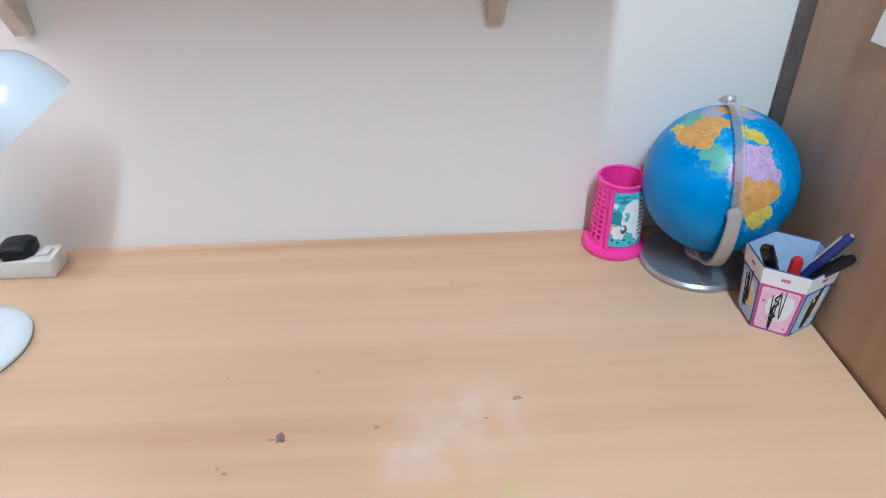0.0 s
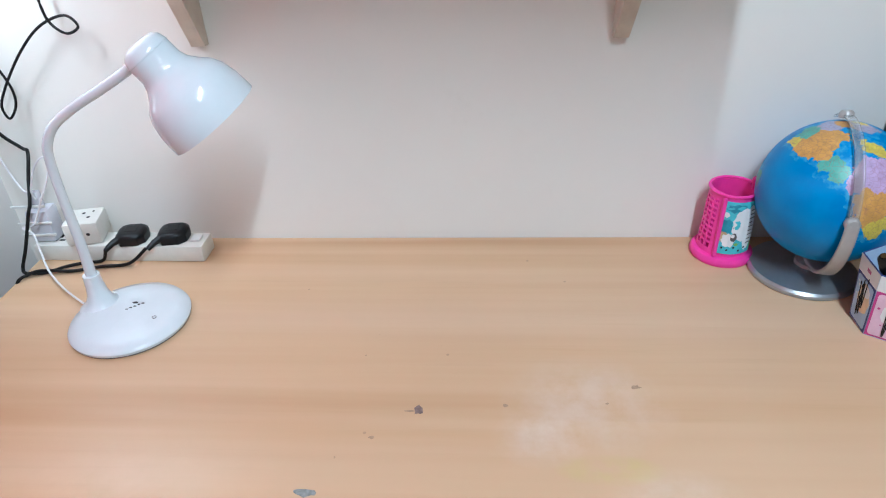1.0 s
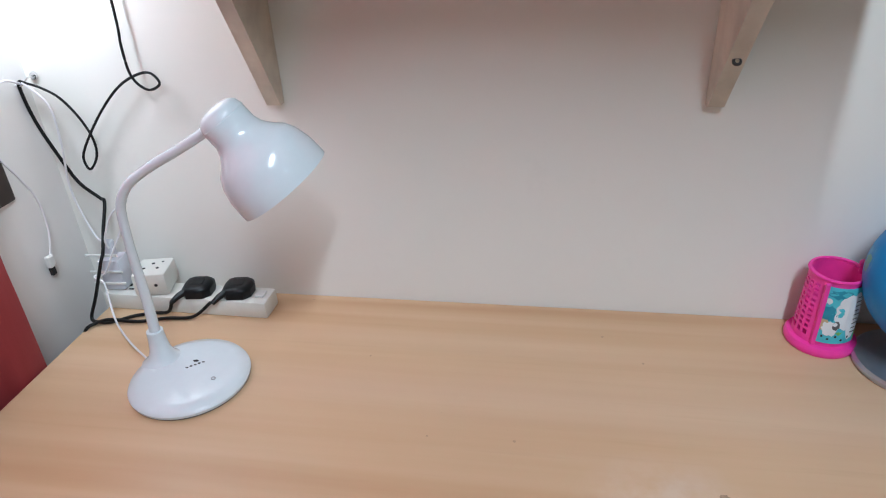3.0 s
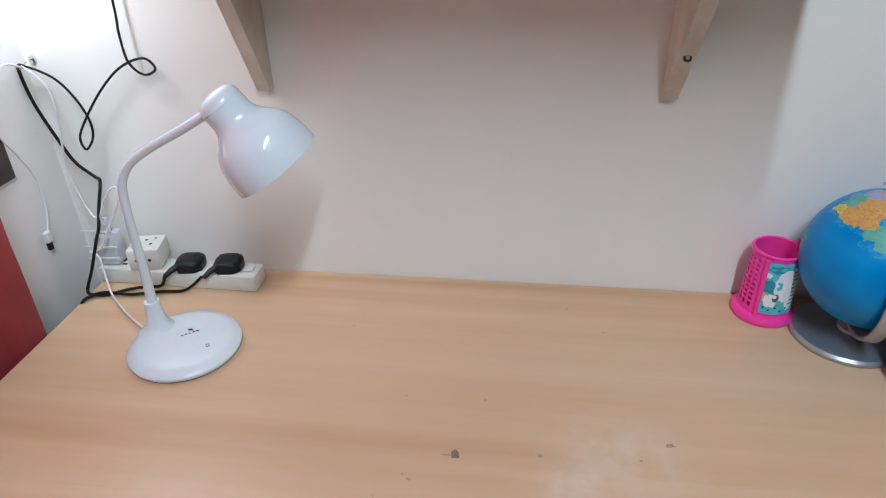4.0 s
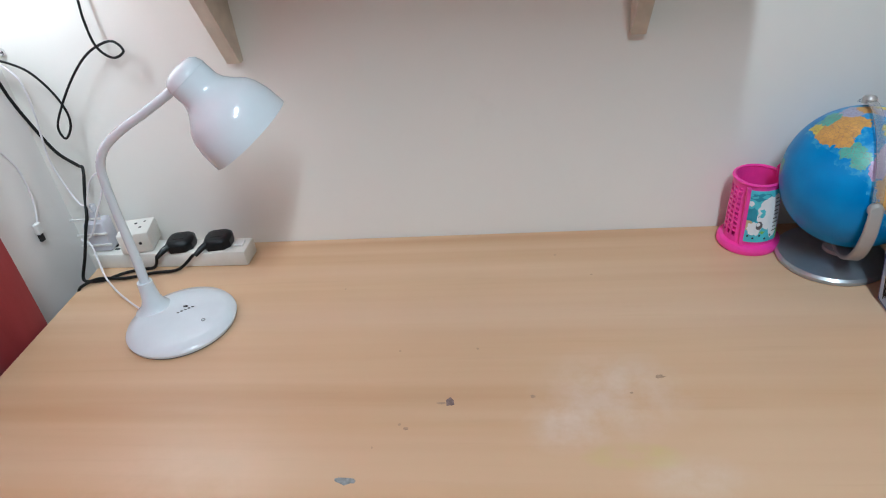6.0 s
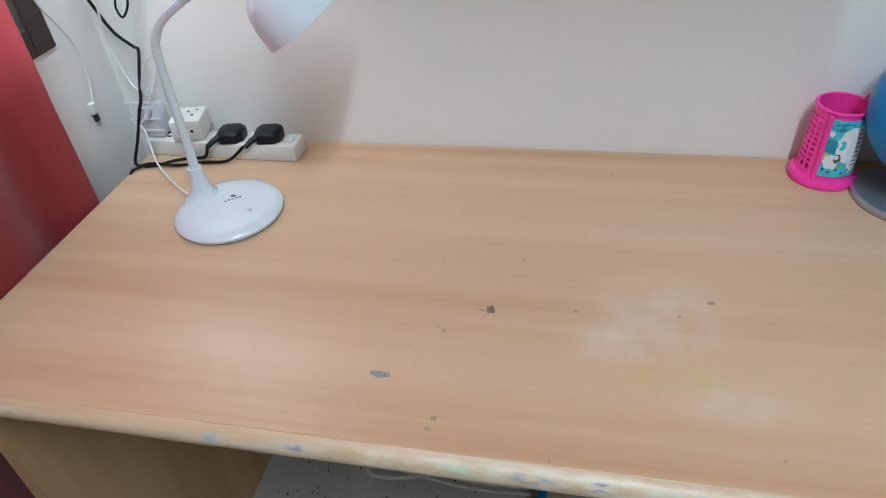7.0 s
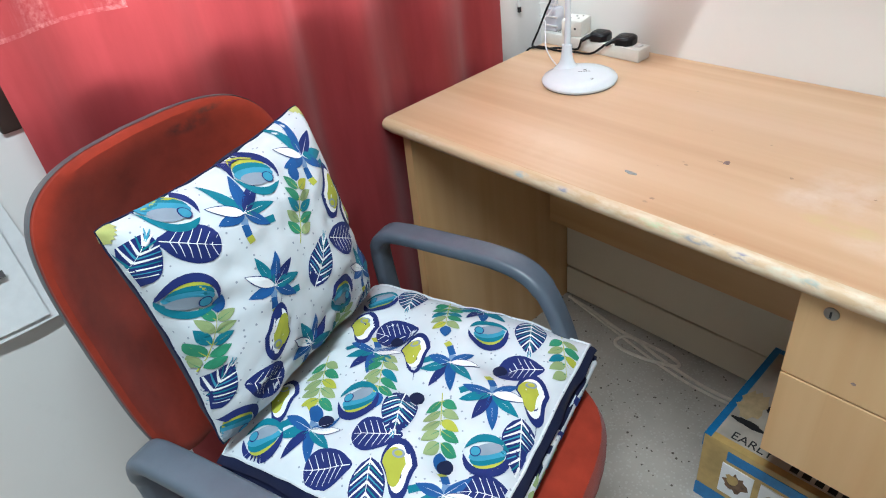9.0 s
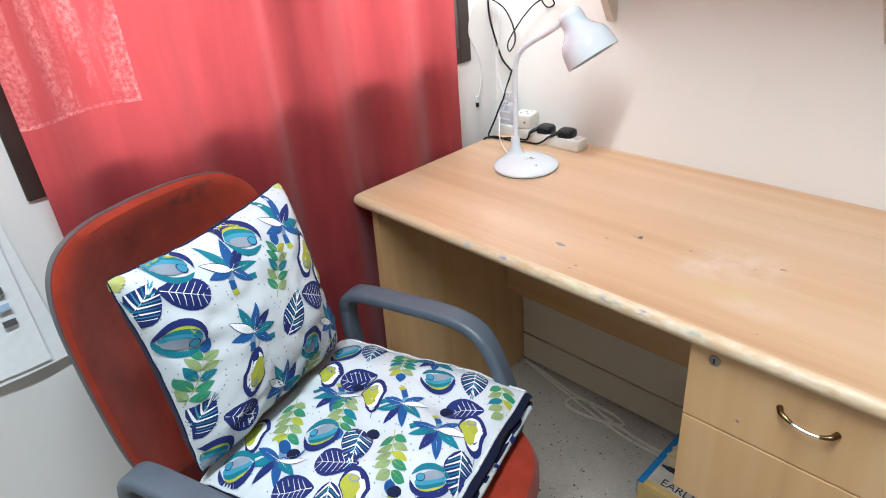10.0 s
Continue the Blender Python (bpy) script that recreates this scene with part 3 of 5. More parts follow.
# ---- desk lamp ----
LX, LY = 0.202, -0.210
lamp = thing("desk_lamp", Matrix.Translation((LX, LY, DZ)), "white lacquered desk lamp with gooseneck arm", "lamp")
part("base", lathe([(0, 0.0008), (0.070, 0.0008), (0.0745, 0.003), (0.0755, 0.007), (0.073, 0.011), (0.060, 0.0155), (0.035, 0.0185), (0.0, 0.019)], 72), LACQUER, lamp, "round white domed lamp base", True)
part("foot_ring", lathe([(0.066, -0.0), (0.072, -0.0), (0.0735, 0.0012), (0.073, 0.002), (0.070, 0.002), (0.066, 0.002)], 72), GREY_TRIM, lamp, smooth=True)
SX, SY = 0.156 - LX, -0.191 - LY
part("collar", lathe([(0.028, 0.0125), (0.0215, 0.0180), (0.0162, 0.0245), (0.0128, 0.0340), (0.0112, 0.047), (0.0102, 0.062), (0.0, 0.0625)], 32, m=Matrix.Translation((SX, SY, 0))), LACQUER, lamp, smooth=True)
arm_pts = [(0.156, -0.191, 0.800), (0.158, -0.190, 0.860), (0.158, -0.190, 0.920), (0.160, -0.190, 0.970), (0.165, -0.190, 0.993), (0.181, -0.190, 1.015), (0.212, -0.191, 1.036), (0.248, -0.193, 1.055), (0.287, -0.197, 1.077), (0.300, -0.200, 1.087)]
path = smooth_path([(x - LX, y - LY, z - DZ) for x, y, z in arm_pts], 8)
part("arm", sweep(path, circle(0.0056, 14), up=Vector((0, 1, 0)), scale=[1.25 - 0.25 * min(1, 4 * i / len(path)) for i in range(len(path))]), LACQUER, lamp, "white bent gooseneck arm", True)
top = Vector((0.309, -0.203, 1.108))
aim = top + Vector((0.56, 0.08, -0.825)) * 0.12
axis = (aim - top).normalized().to_track_quat("Z", "Y").to_matrix().to_4x4()
head = Matrix.Translation(top - Vector((LX, LY, DZ))) @ axis
prof = [(0, 0.0), (0.010, 0.0006), (0.018, 0.0028), (0.0230, 0.007), (0.0252, 0.014), (0.0254, 0.024), (0.0256, 0.033), (0.0285, 0.041), (0.036, 0.050), (0.0445, 0.058), (0.0500, 0.068), (0.0540, 0.084), (0.0552, 0.100), (0.0552, 0.106),
        (0.0540, 0.106), (0.0526, 0.084), (0.0488, 0.069), (0.042, 0.058), (0.032, 0.049), (0.024, 0.041), (0, 0.040)]
shade = part("shade", lathe(prof, 64, m=head), LACQUER, lamp, "white glossy bell-shaped lamp shade", True)
part("bulb", lathe([(0.012, 0.044), (0.012, 0.054), (0.019, 0.070), (0.021, 0.082), (0.014, 0.094), (0, 0.099)], 24, m=head), PAPER, shade, "unlit white bulb", True)
part("ring", lathe([(0.0250, 0.0146), (0.0257, 0.0150), (0.0257, 0.0158), (0.0250, 0.0162)], 40, m=head), LACQUER, shade, smooth=True)
for k, (dx, w, hh) in enumerate(((-0.012, 0.0040, 0.0026), (-0.0076, 0.0036, 0.0024), (-0.0032, 0.0040, 0.0026), (0.0012, 0.0036, 0.0024), (0.0056, 0.0040, 0.0026))):
    part("logo_bar", box(0.006 + dx * 0.9, 0.0055 + dx * 0.9 + w, 0.010 + dx * 0.75, 0.010 + dx * 0.75 + hh * (0.7 + 0.3 * (k % 2)), 0.0180, 0.0192), INK, lamp, "small black printed mark")
part("logo_bar", slab(blob(0.002, 0.0165, 0.0038, 0.0022, 3, 12, 0.15), 0.0180, 0.0190), INK, lamp)
part("touch_button", lathe([(0.0028, 0.0), (0.0028, 0.0006), (0.0022, 0.0006), (0.0022, 0.0)], 20, m=Matrix.Translation((0.040, -0.013, 0.0177))), GREY_TRIM, lamp)
part("cable_socket", box(-0.062, -0.050, 0.010, 0.018, 0.004, 0.011, 0.002), WHITE_PLASTIC, lamp)
wire("power_cable", [(-0.058, 0.014, 0.008), (-0.115, 0.052, 0.012), (-0.161, 0.092, 0.016), (-0.183, 0.118, 0.034), (-0.193, 0.13, 0.056), (-0.208, 0.134, 0.063), (-0.19, 0.137, 0.069), (-0.168, 0.14, 0.106), (-0.156, 0.144, 0.126), (-0.146, 0.148, 0.149), (-0.147, 0.152, 0.167), (-0.168, 0.154, 0.152), (-0.189, 0.156, 0.114), (-0.189, 0.158, 0.098)], 0.0015, CABLE_WHITE, lamp, "thin white cable")

# ---- power strip with plugs ----
strip = thing("power_strip", Matrix.Translation((0.121, -0.046, DZ)) @ Matrix.Rotation(radians(-1), 4, "Z"), "white four-way power strip lying along the wall", "power strip")
part("case", box(-0.132, 0.128, -0.022, 0.020, 0.0, 0.027, 0.003), IVORY, strip, smooth=True)
part("switch", box(0.106, 0.120, -0.008, 0.008, 0.0268, 0.0305, 0.0015), WHITE_PLASTIC, strip, "white rocker switch")
for sx in (-0.10, -0.05, 0.02, 0.085):
    for dx, dy, w, h in ((0, 0.006, 0.002, 0.005), (-0.006, -0.006, 0.004, 0.002), (0.006, -0.006, 0.004, 0.002)):
        part("socket_slot", box(sx + dx - w, sx + dx + w, dy - h, dy + h, 0.0270, 0.0273), INK, strip)


def mains_plug(x, y):
    th = thing("mains_plug", Matrix.Translation((x, y, DZ + 0.0275)) @ Matrix.Rotation(radians(8), 4, "Z") @ Matrix.Scale(0.88, 4), "black three-pin plug pushed into the power strip", "plug", "plugs in the strip")
    body = slab([(-0.024, -0.014), (-0.016, -0.024), (0.012, -0.024), (0.023, -0.014), (0.025, 0.004), (0.022, 0.017), (0.012, 0.023), (-0.012, 0.023), (-0.022, 0.017), (-0.025, 0.004)], 0.0, 0.020)
    bmesh.ops.bevel(body, geom=[e for e in body.edges if all(v.co.z > 0.015 for v in e.verts)], offset=0.009, segments=5, profile=0.5, affect="EDGES")
    part("plug_body", body, BLACK, th, smooth=True)
    part("grip", box(-0.010, 0.010, -0.009, 0.010, 0.0195, 0.0206, 0.0005), BLACK, th)
    part("cable_sleeve", sweep([Vector((-0.017, -0.017, 0.011)), Vector((-0.026, -0.027, 0.009)), Vector((-0.036, -0.036, 0.002))], circle(0.0055, 10), scale=[1.2, 1.0, 0.75]), BLACK, th, smooth=True)
    return th


mains_plug(0.138, -0.048)
mains_plug(0.200, -0.045)
adapter = thing("socket_adapter", Matrix.Translation((0.066, -0.045, DZ + 0.0275)) @ Matrix.Rotation(radians(12), 4, "Z"), "ivory travel socket adapter plugged in the strip", "adapter")
part("adapter_body", box(-0.024, 0.026, -0.022, 0.030, 0.0, 0.036, 0.004), IVORY, adapter, smooth=True)
for dx, dy, r in ((0.0, 0.012, 0.0026), (-0.010, -0.002, 0.0026), (0.010, -0.002, 0.0026), (0.013, 0.016, 0.002)):
    part("pin_hole", slab([(dx + a, dy + b) for a, b in circle(r, 10)], 0.0358, 0.0363), INK, adapter)
for dx in (-0.010, 0.010):
    part("pin_hole", slab([(dx + a, 0.018 + b) for a, b in circle(0.0026, 10)], -0.0224, -0.0219, axis="y"), INK, adapter)
usb = thing("usb_charger", Matrix.Translation((0.004, -0.042, DZ + 0.0275)) @ Matrix.Rotation(radians(4), 4, "Z"), "white phone charger plugged in the strip end", "charger")
part("charger_body", box(-0.016, 0.018, -0.016, 0.016, 0.0, 0.052, 0.005), FROSTED, usb, smooth=True)
part("usb_plug", box(-0.006, 0.008, -0.006, 0.006, 0.0525, 0.078, 0.002), FROSTED, usb, smooth=True)
for z in (0.012, 0.032, 0.060):
    part("band", box(-0.028, 0.022, -0.0185, -0.0165, z, z + 0.004, 0.0008), WHITE_PLASTIC, usb)

# ---- hook and hanging cables ----
hook = thing("wall_hook", Matrix.Translation((-0.056, -0.001, 1.088)), "small chromed wire hook on the wall", "hook")
part("hook_plate", lathe([(0, 0.003), (0.005, 0.003), (0.006, 0.0)], 18, m=Matrix.Rotation(radians(90), 4, "X")), CHROME, hook, smooth=True)
part("hook_wire", sweep(smooth_path([(0, -0.003, 0), (-0.002, -0.012, -0.001), (-0.006, -0.020, -0.008), (-0.014, -0.022, -0.008), (-0.019, -0.022, 0.002), (-0.016, -0.022, 0.014)], 6), circle(0.0012, 8)), CHROME, hook, smooth=True)
cable = thing("black_mains_cable", Matrix(), "black cable looped over the wall hook", "cable")
wire("cable_run", [(0.101, -0.012, 1.40), (0.099, -0.012, 1.22), (0.098, -0.013, 1.155), (0.0965, -0.015, 1.127), (0.100, -0.016, 1.090), (0.120, -0.018, 1.073), (0.139, -0.018, 1.081), (0.126, -0.014, 1.094), (0.102, -0.012, 1.090), (0.075, -0.015, 1.075), (0.041, -0.016, 1.043), (0.008, -0.018, 1.002), (-0.007, -0.019, 0.976), (-0.003, -0.018, 0.958),
                   (0.011, -0.015, 0.976), (0.012, -0.012, 1.000), (0.003, -0.014, 1.032), (-0.016, -0.016, 1.061), (-0.039, -0.018, 1.076), (-0.058, -0.020, 1.083)], 0.0018, CABLE_BLACK, cable)
wire("cable_run", [(-0.058, -0.020, 1.083), (-0.066, -0.022, 1.080), (-0.064, -0.018, 1.029), (-0.046, -0.015, 0.968), (-0.030, -0.015, 0.934), (-0.006, -0.015, 0.912), (0.008, -0.025, 0.909), (0.008, -0.045, 0.875), (0.009, -0.062, 0.846), (0.006, -0.07, 0.832), (-0.004, -0.088, 0.788), (-0.013, -0.1, 0.757), (0.002, -0.108, 0.7555), (0.024, -0.104, 0.7545), (0.046, -0.088, 0.7545), (0.070, -0.078, 0.7545), (0.095, -0.074, 0.756), (0.108, -0.078, 0.778)], 0.0025, CABLE_BLACK, cable)
lead = thing("black_lamp_cable", Matrix(), "black cable running off the desk's back corner", "cable")
wire("cable_run", [(0.168, -0.076, 0.778), (0.140, -0.084, 0.757), (0.100, -0.088, 0.7545), (0.060, -0.100, 0.7545), (0.020, -0.104, 0.758), (0.002, -0.112, 0.756), (-0.010, -0.125, 0.748), (-0.016, -0.130, 0.700), (-0.018, -0.120, 0.45)], 0.0025, CABLE_BLACK, lead)
white = thing("white_charging_cable", Matrix(), "thin white charging cable hung on the hook", "cable")
wire("cable_run", [(-0.062, -0.022, 1.082), (-0.062, -0.05, 1.093), (-0.062, -0.081, 1.080), (-0.062, -0.097, 1.048), (-0.062, -0.102, 1.011), (-0.062, -0.083, 0.972), (-0.062, -0.066, 0.931), (-0.062, -0.067, 0.882), (-0.062, -0.080, 0.848)], 0.0016, CABLE_WHITE, white)
part("usb_end", box(-0.066, -0.058, -0.090, -0.078, 0.832, 0.850, 0.002), WHITE_PLASTIC, white, "white plug end")
part("usb_metal", box(-0.0645, -0.0595, -0.0895, -0.0815, 0.820, 0.832, 0.0005), DARK_STEEL, white, "dark metal tip")
white2 = thing("white_lead", Matrix(), "thin white lead from the hook to the charger", "cable")
wire("cable_run", [(-0.060, -0.022, 1.084), (-0.034, -0.020, 1.054), (-0.033, -0.020, 1.004), (-0.044, -0.020, 0.931), (-0.036, -0.022, 0.880), (-0.018, -0.030, 0.850), (0.002, -0.040, 0.857)], 0.0015, CABLE_WHITE, white2)

# ---- pink holder ----
pot = thing("pen_holder", Matrix.Translation((1.002, -0.0445, DZ)) @ Matrix.Diagonal((0.94, 0.94, 1.0, 1.0)), "empty magenta plastic pen holder with a printed label", "pen holder")
part("base", lathe([(0, 0.0), (0.0435, 0.0), (0.0455, 0.003), (0.0455, 0.008), (0.043, 0.012), (0.036, 0.014), (0, 0.014)], 48), MAGENTA, pot, smooth=True)


def pot_radius(z):
    return 0.037 - 0.004 * (z - 0.012) / 0.096


def curved_panel(a0, a1, z0, z1, r_out, thick, bm=None, n=10):
    """A piece of the holder's round wall."""
    bm = bm or bmesh.new()
    g = []
    for i in range(n + 1):
        a = radians(a0 + (a1 - a0) * i / n)
        g.append([bm.verts.new(((pot_radius(z) + d) * math.cos(a), (pot_radius(z) + d) * math.sin(a), z)) for z, d in ((z0, r_out), (z1, r_out), (z1, r_out - thick), (z0, r_out - thick))])
    for a, b in zip(g, g[1:]):
        for j in range(4):
            bm.faces.new((a[j], a[(j + 1) % 4], b[(j + 1) % 4], b[j]))
    bm.faces.new(g[0])
    bm.faces.new(g[-1][::-1])
    return bm


bm = curved_panel(225, 330, 0.012, 0.104, 0, 0.002)
curved_panel(-30, 120, 0.012, 0.104, 0, 0.002, bm, 16)
curved_panel(120, 225, 0.096, 0.108, 0, 0.002, bm, 12)
curved_panel(120, 225, 0.012, 0.022, 0, 0.002, bm, 12)
for k in range(7):
    curved_panel(120 + k * 16.5, 126 + k * 16.5, 0.022, 0.096, 0, 0.002, bm, 2)
for k in range(9):
    z = 0.029 + k * 0.0075
    curved_panel(120, 225, z, z + 0.0032, 0, 0.002, bm, 12)
part("wall", bm, MAGENTA, pot, "pierced magenta plastic wall")
part("rim", sweep([Vector((0.0335 * math.cos(2 * math.pi * i / 40), 0.0335 * math.sin(2 * math.pi * i / 40), 0.106)) for i in range(40)], circle(0.0022, 8), closed=True), MAGENTA, pot, smooth=True)
part("post", box(-0.0245, -0.0185, -0.0345, -0.0285, 0.014, 0.104, 0.0015), MAGENTA, pot)
part("knob", lathe([(0.003, 0.10), (0.003, 0.110), (0.0045, 0.112), (0.0045, 0.116), (0.003, 0.118), (0, 0.118)], 14, m=Matrix.Translation((0.030, 0.006, 0))), MAGENTA, pot, smooth=True)
lab = part("label", curved_panel(231, 318, 0.020, 0.099, 0.0018, 0.0008), PAPER_SKY, pot, "printed sky-blue label")


def label_patch(outline, d, mt):
    """A printed shape on the label, drawn in degrees round the pot and metres up."""
    bm = bmesh.new()
    vs = [bm.verts.new(((pot_radius(z) + d) * math.cos(radians(a)), (pot_radius(z) + d) * math.sin(radians(a)), z)) for a, z in outline]
    c = bm.verts.new(sum((v.co for v in vs), Vector()) / len(vs))
    r = math.hypot(c.co.x, c.co.y)
    k = (pot_radius(c.co.z) + d) / r
    c.co.x, c.co.y = c.co.x * k, c.co.y * k
    for i, v in enumerate(vs):
        bm.faces.new((v, vs[(i + 1) % len(vs)], c))
    part("print", bm, mt, lab)


# green meadow, white woolly sheep with a dark face, darker sky with clouds, lines of print
label_patch([(231.5, 0.0205), (317.5, 0.0205), (317.5, 0.036), (300, 0.040), (280, 0.037), (258, 0.041), (231.5, 0.038)], 0.0022, PAPER_GREEN)
label_patch(blob(250, 0.062, 13, 0.012, 2, 18, 0.25), 0.0021, PAPER_TEAL)
label_patch(blob(262, 0.090, 22, 0.006, 5, 18, 0.3), 0.0021, PAPER_TEAL)
label_patch(blob(245, 0.080, 7, 0.004, 8, 14, 0.2), 0.0023, PAPER)
label_patch(blob(244, 0.047, 12, 0.008, 21, 18, 0.2), 0.0024, PAPER_TAN)
label_patch(blob(286, 0.066, 25, 0.024, 6, 28, 0.10), 0.0024, PAPER)
label_patch(blob(301, 0.060, 16, 0.034, 9, 24, 0.06), 0.0026, PAPER)
label_patch(blob(258, 0.042, 15, 0.010, 11, 22, 0.18), 0.0027, PAPER)
label_patch(blob(268, 0.047, 7, 0.0065, 12, 18, 0.12), 0.0029, GREY_TRIM)
label_patch(blob(266, 0.049, 4, 0.003, 14, 12, 0.12), 0.0031, PAPER)
for k, (a, z) in enumerate(((248, 0.030), (259, 0.027), (272, 0.031), (284, 0.026), (296, 0.030))):
    label_patch(blob(a, z, 2.2, 0.0016, 60 + k, 10, 0.2), 0.0027, INK)
for k in range(9):
    z = 0.036 + 0.0062 * k
    w = (14, 11, 16, 12, 15, 10, 16, 13, 9)[k]
    label_patch([(298, z), (298 + w, z), (298 + w, z + 0.0017), (298, z + 0.0017)], 0.0032, GREY_TRIM)

# ---- globe ----
GC, GR = Vector((1.105, -0.092, 0.873)), 0.0900
globe = thing("globe", Matrix.Translation((GC.x - 0.008, GC.y, DZ)), "blue school globe on a round silver stand", "globe")
rel = Vector((0.008, 0, GC.z - DZ))
part("stand_base", lathe([(0, 0.0), (0.068, 0.0), (0.070, 0.002), (0.070, 0.006), (0.067, 0.0095), (0.030, 0.013), (0, 0.014)], 64), STEEL, globe, "round silver stand base", True)
vf = Vector((-0.372, -0.705, 0.388)).normalized()  # the side of the ball turned to the room
vr = Vector((0, 0, 1)).cross(vf).normalized()
vu = vf.cross(vr)


def facing(a, b):
    """The direction on the ball that lies a to the side and b up of the middle of its front."""
    return (vr * a + vu * b + vf * math.sqrt(max(0.0, 1 - a * a - b * b))).normalized()


# patches of printed land: direction, reach, ink
lands = [(facing(-0.34, 0.54), 0.25, "orange"), (facing(-0.20, 0.62), 0.20, "orange"), (facing(-0.24, 0.37), 0.13, "orange"), (facing(-0.52, 0.52), 0.13, "orange"), (facing(-0.62, 0.52), 0.10, "yellow"), (facing(-0.46, 0.70), 0.14, "green"),
         (facing(-0.22, 0.84), 0.16, "lilac"), (facing(-0.05, 0.90), 0.12, "orange"), (facing(0.22, 0.86), 0.16, "lilac"), (facing(0.14, 0.93), 0.08, "yellow"), (facing(-0.05, 0.19), 0.13, "green"), (facing(0.06, 0.12), 0.09, "green"),
         (facing(0.28, 0.53), 0.09, "yellow"), (facing(0.40, 0.51), 0.10, "yellow"), (facing(0.50, 0.47), 0.06, "yellow"), (facing(0.34, 0.22), 0.17, "pink"), (facing(0.52, 0.20), 0.18, "pink"), (facing(0.62, 0.10), 0.15, "pink"), (facing(0.30, 0.02), 0.14, "pink"),
         (facing(0.46, 0.02), 0.16, "pink"), (facing(0.44, -0.20), 0.17, "orange"), (facing(0.62, -0.16), 0.18, "orange"), (facing(0.54, -0.34), 0.15, "orange"), (facing(0.56, -0.48), 0.11, "yellow"), (facing(0.66, -0.40), 0.07, "yellow"),
         (-facing(-0.3, 0.3), 0.50, "orange"), (-facing(0.4, -0.2), 0.42, "green"), (-facing(0.1, 0.7), 0.38, "yellow"), (-facing(-0.7, -0.1), 0.32, "pink"), (facing(-0.97, -0.10), 0.10, "green")]


def globe_print():
    """Sea, shallows and coloured lands with ragged coasts and thin borders, printed on the ball."""
    m = Mat("globe_print", 0.36, 0, 0.35)
    unit = m.t.nodes.new("ShaderNodeVectorMath")
    unit.operation = "NORMALIZE"
    m.link(m.obj, unit.inputs[0])
    here = unit.outputs[0]
    for scale, amount in ((3.2, 0.26), (9.0, 0.16), (26.0, 0.07)):
        n = m.node("ShaderNodeTexNoise", Scale=scale, Detail=2.0)
        m.link(unit.outputs[0], n.inputs["Vector"])
        off = m.t.nodes.new("ShaderNodeVectorMath")
        off.operation = "MULTIPLY_ADD"
        m.link(n.outputs["Color"], off.inputs[0])
        off.inputs[1].default_value = (amount,) * 3
        off.inputs[2].default_value = (-amount / 2,) * 3
        add = m.t.nodes.new("ShaderNodeVectorMath")
        m.link(here, add.inputs[0])
        m.link(off.outputs[0], add.inputs[1])
        here = add.outputs[0]
    sea = m.ramp(m.noise(22, 4), (0.3, (0.002, 0.185, 0.50)), (0.7, (0.006, 0.265, 0.62)))
    far = []
    for d, r, ink in lands:
        n = m.t.nodes.new("ShaderNodeVectorMath")
        n.operation = "DISTANCE"
        m.link(here, n.inputs[0])
        n.inputs[1].default_value = (d + vu * 0.10 - vr * 0.06).normalized()
        far.append((m.math("SUBTRACT", n.outputs["Value"], r * 1.12), ink))
    shore = far[0][0]
    for f, _ in far[1:]:
        shore = m.math("MINIMUM", shore, f)
    col = m.mix(m.math("MULTIPLY", m.math("LESS_THAN", shore, 0.075), m.ramp(m.noise(120, 3), (0.42, (0, 0, 0)), (0.6, (0.55, 0.55, 0.55)))), sea, (0.10, 0.42, 0.62))
    inks = {"orange": (0.62, 0.33, 0.09), "yellow": (0.66, 0.54, 0.09), "pink": (0.50, 0.36, 0.58), "green": (0.12, 0.42, 0.34), "lilac": (0.36, 0.36, 0.50)}
    tint = m.noise(95, 4, 0.6)
    for f, ink in far:
        c = inks[ink]
        col = m.mix(m.math("LESS_THAN", f, 0.0), col, m.ramp(tint, (0.3, [x * 0.82 for x in c]), (0.7, [min(1, x * 1.12) for x in c])))
    edge = m.node("ShaderNodeTexVoronoi", Scale=150.0)
    edge.feature = "DISTANCE_TO_EDGE"
    m.link(m.obj, edge.inputs["Vector"])
    line = m.math("MULTIPLY", m.math("LESS_THAN", edge.outputs["Distance"], 0.035), m.math("LESS_THAN", shore, 0.0))
    col = m.mix(m.math("MULTIPLY", line, 0.35), col, (0.30, 0.12, 0.12))
    words = m.noise(1.0, 2, 0.6, m.mapped((260, 260, 620)))
    col = m.mix(m.math("MULTIPLY", m.ramp(words, (0.60, (0, 0, 0)), (0.66, (0.35, 0.35, 0.35))), m.math("LESS_THAN", shore, -0.02)), col, (0.16, 0.10, 0.14))
    m.colour(col)
    return m.m


bm = bmesh.new()
bmesh.ops.create_uvsphere(bm, u_segments=96, v_segments=64, radius=GR)
ball = part("ball", bm, globe_print(), globe, "blue globe ball printed with coloured land", True)
ball.location = rel
t_dir, p_dir = facing(-0.10, 0.97), facing(0.27, -0.36)
r_n = t_dir.cross(p_dir).normalized()
r_b = r_n.cross(t_dir).normalized()
ring = [rel + (t_dir * math.cos(a) + r_b * math.sin(a)) * (GR + 0.0065) for a in [-0.35 + 2.18 * i / 95 for i in range(96)]]
bm = bmesh.new()
rings = []
for q in ring:
    o = (q - rel).normalized()
    rings.append([bm.verts.new(q + r_n * a + o * b) for a, b in ((-0.0055, -0.0012), (0.0055, -0.0012), (0.0055, 0.0012), (-0.0055, 0.0012))])
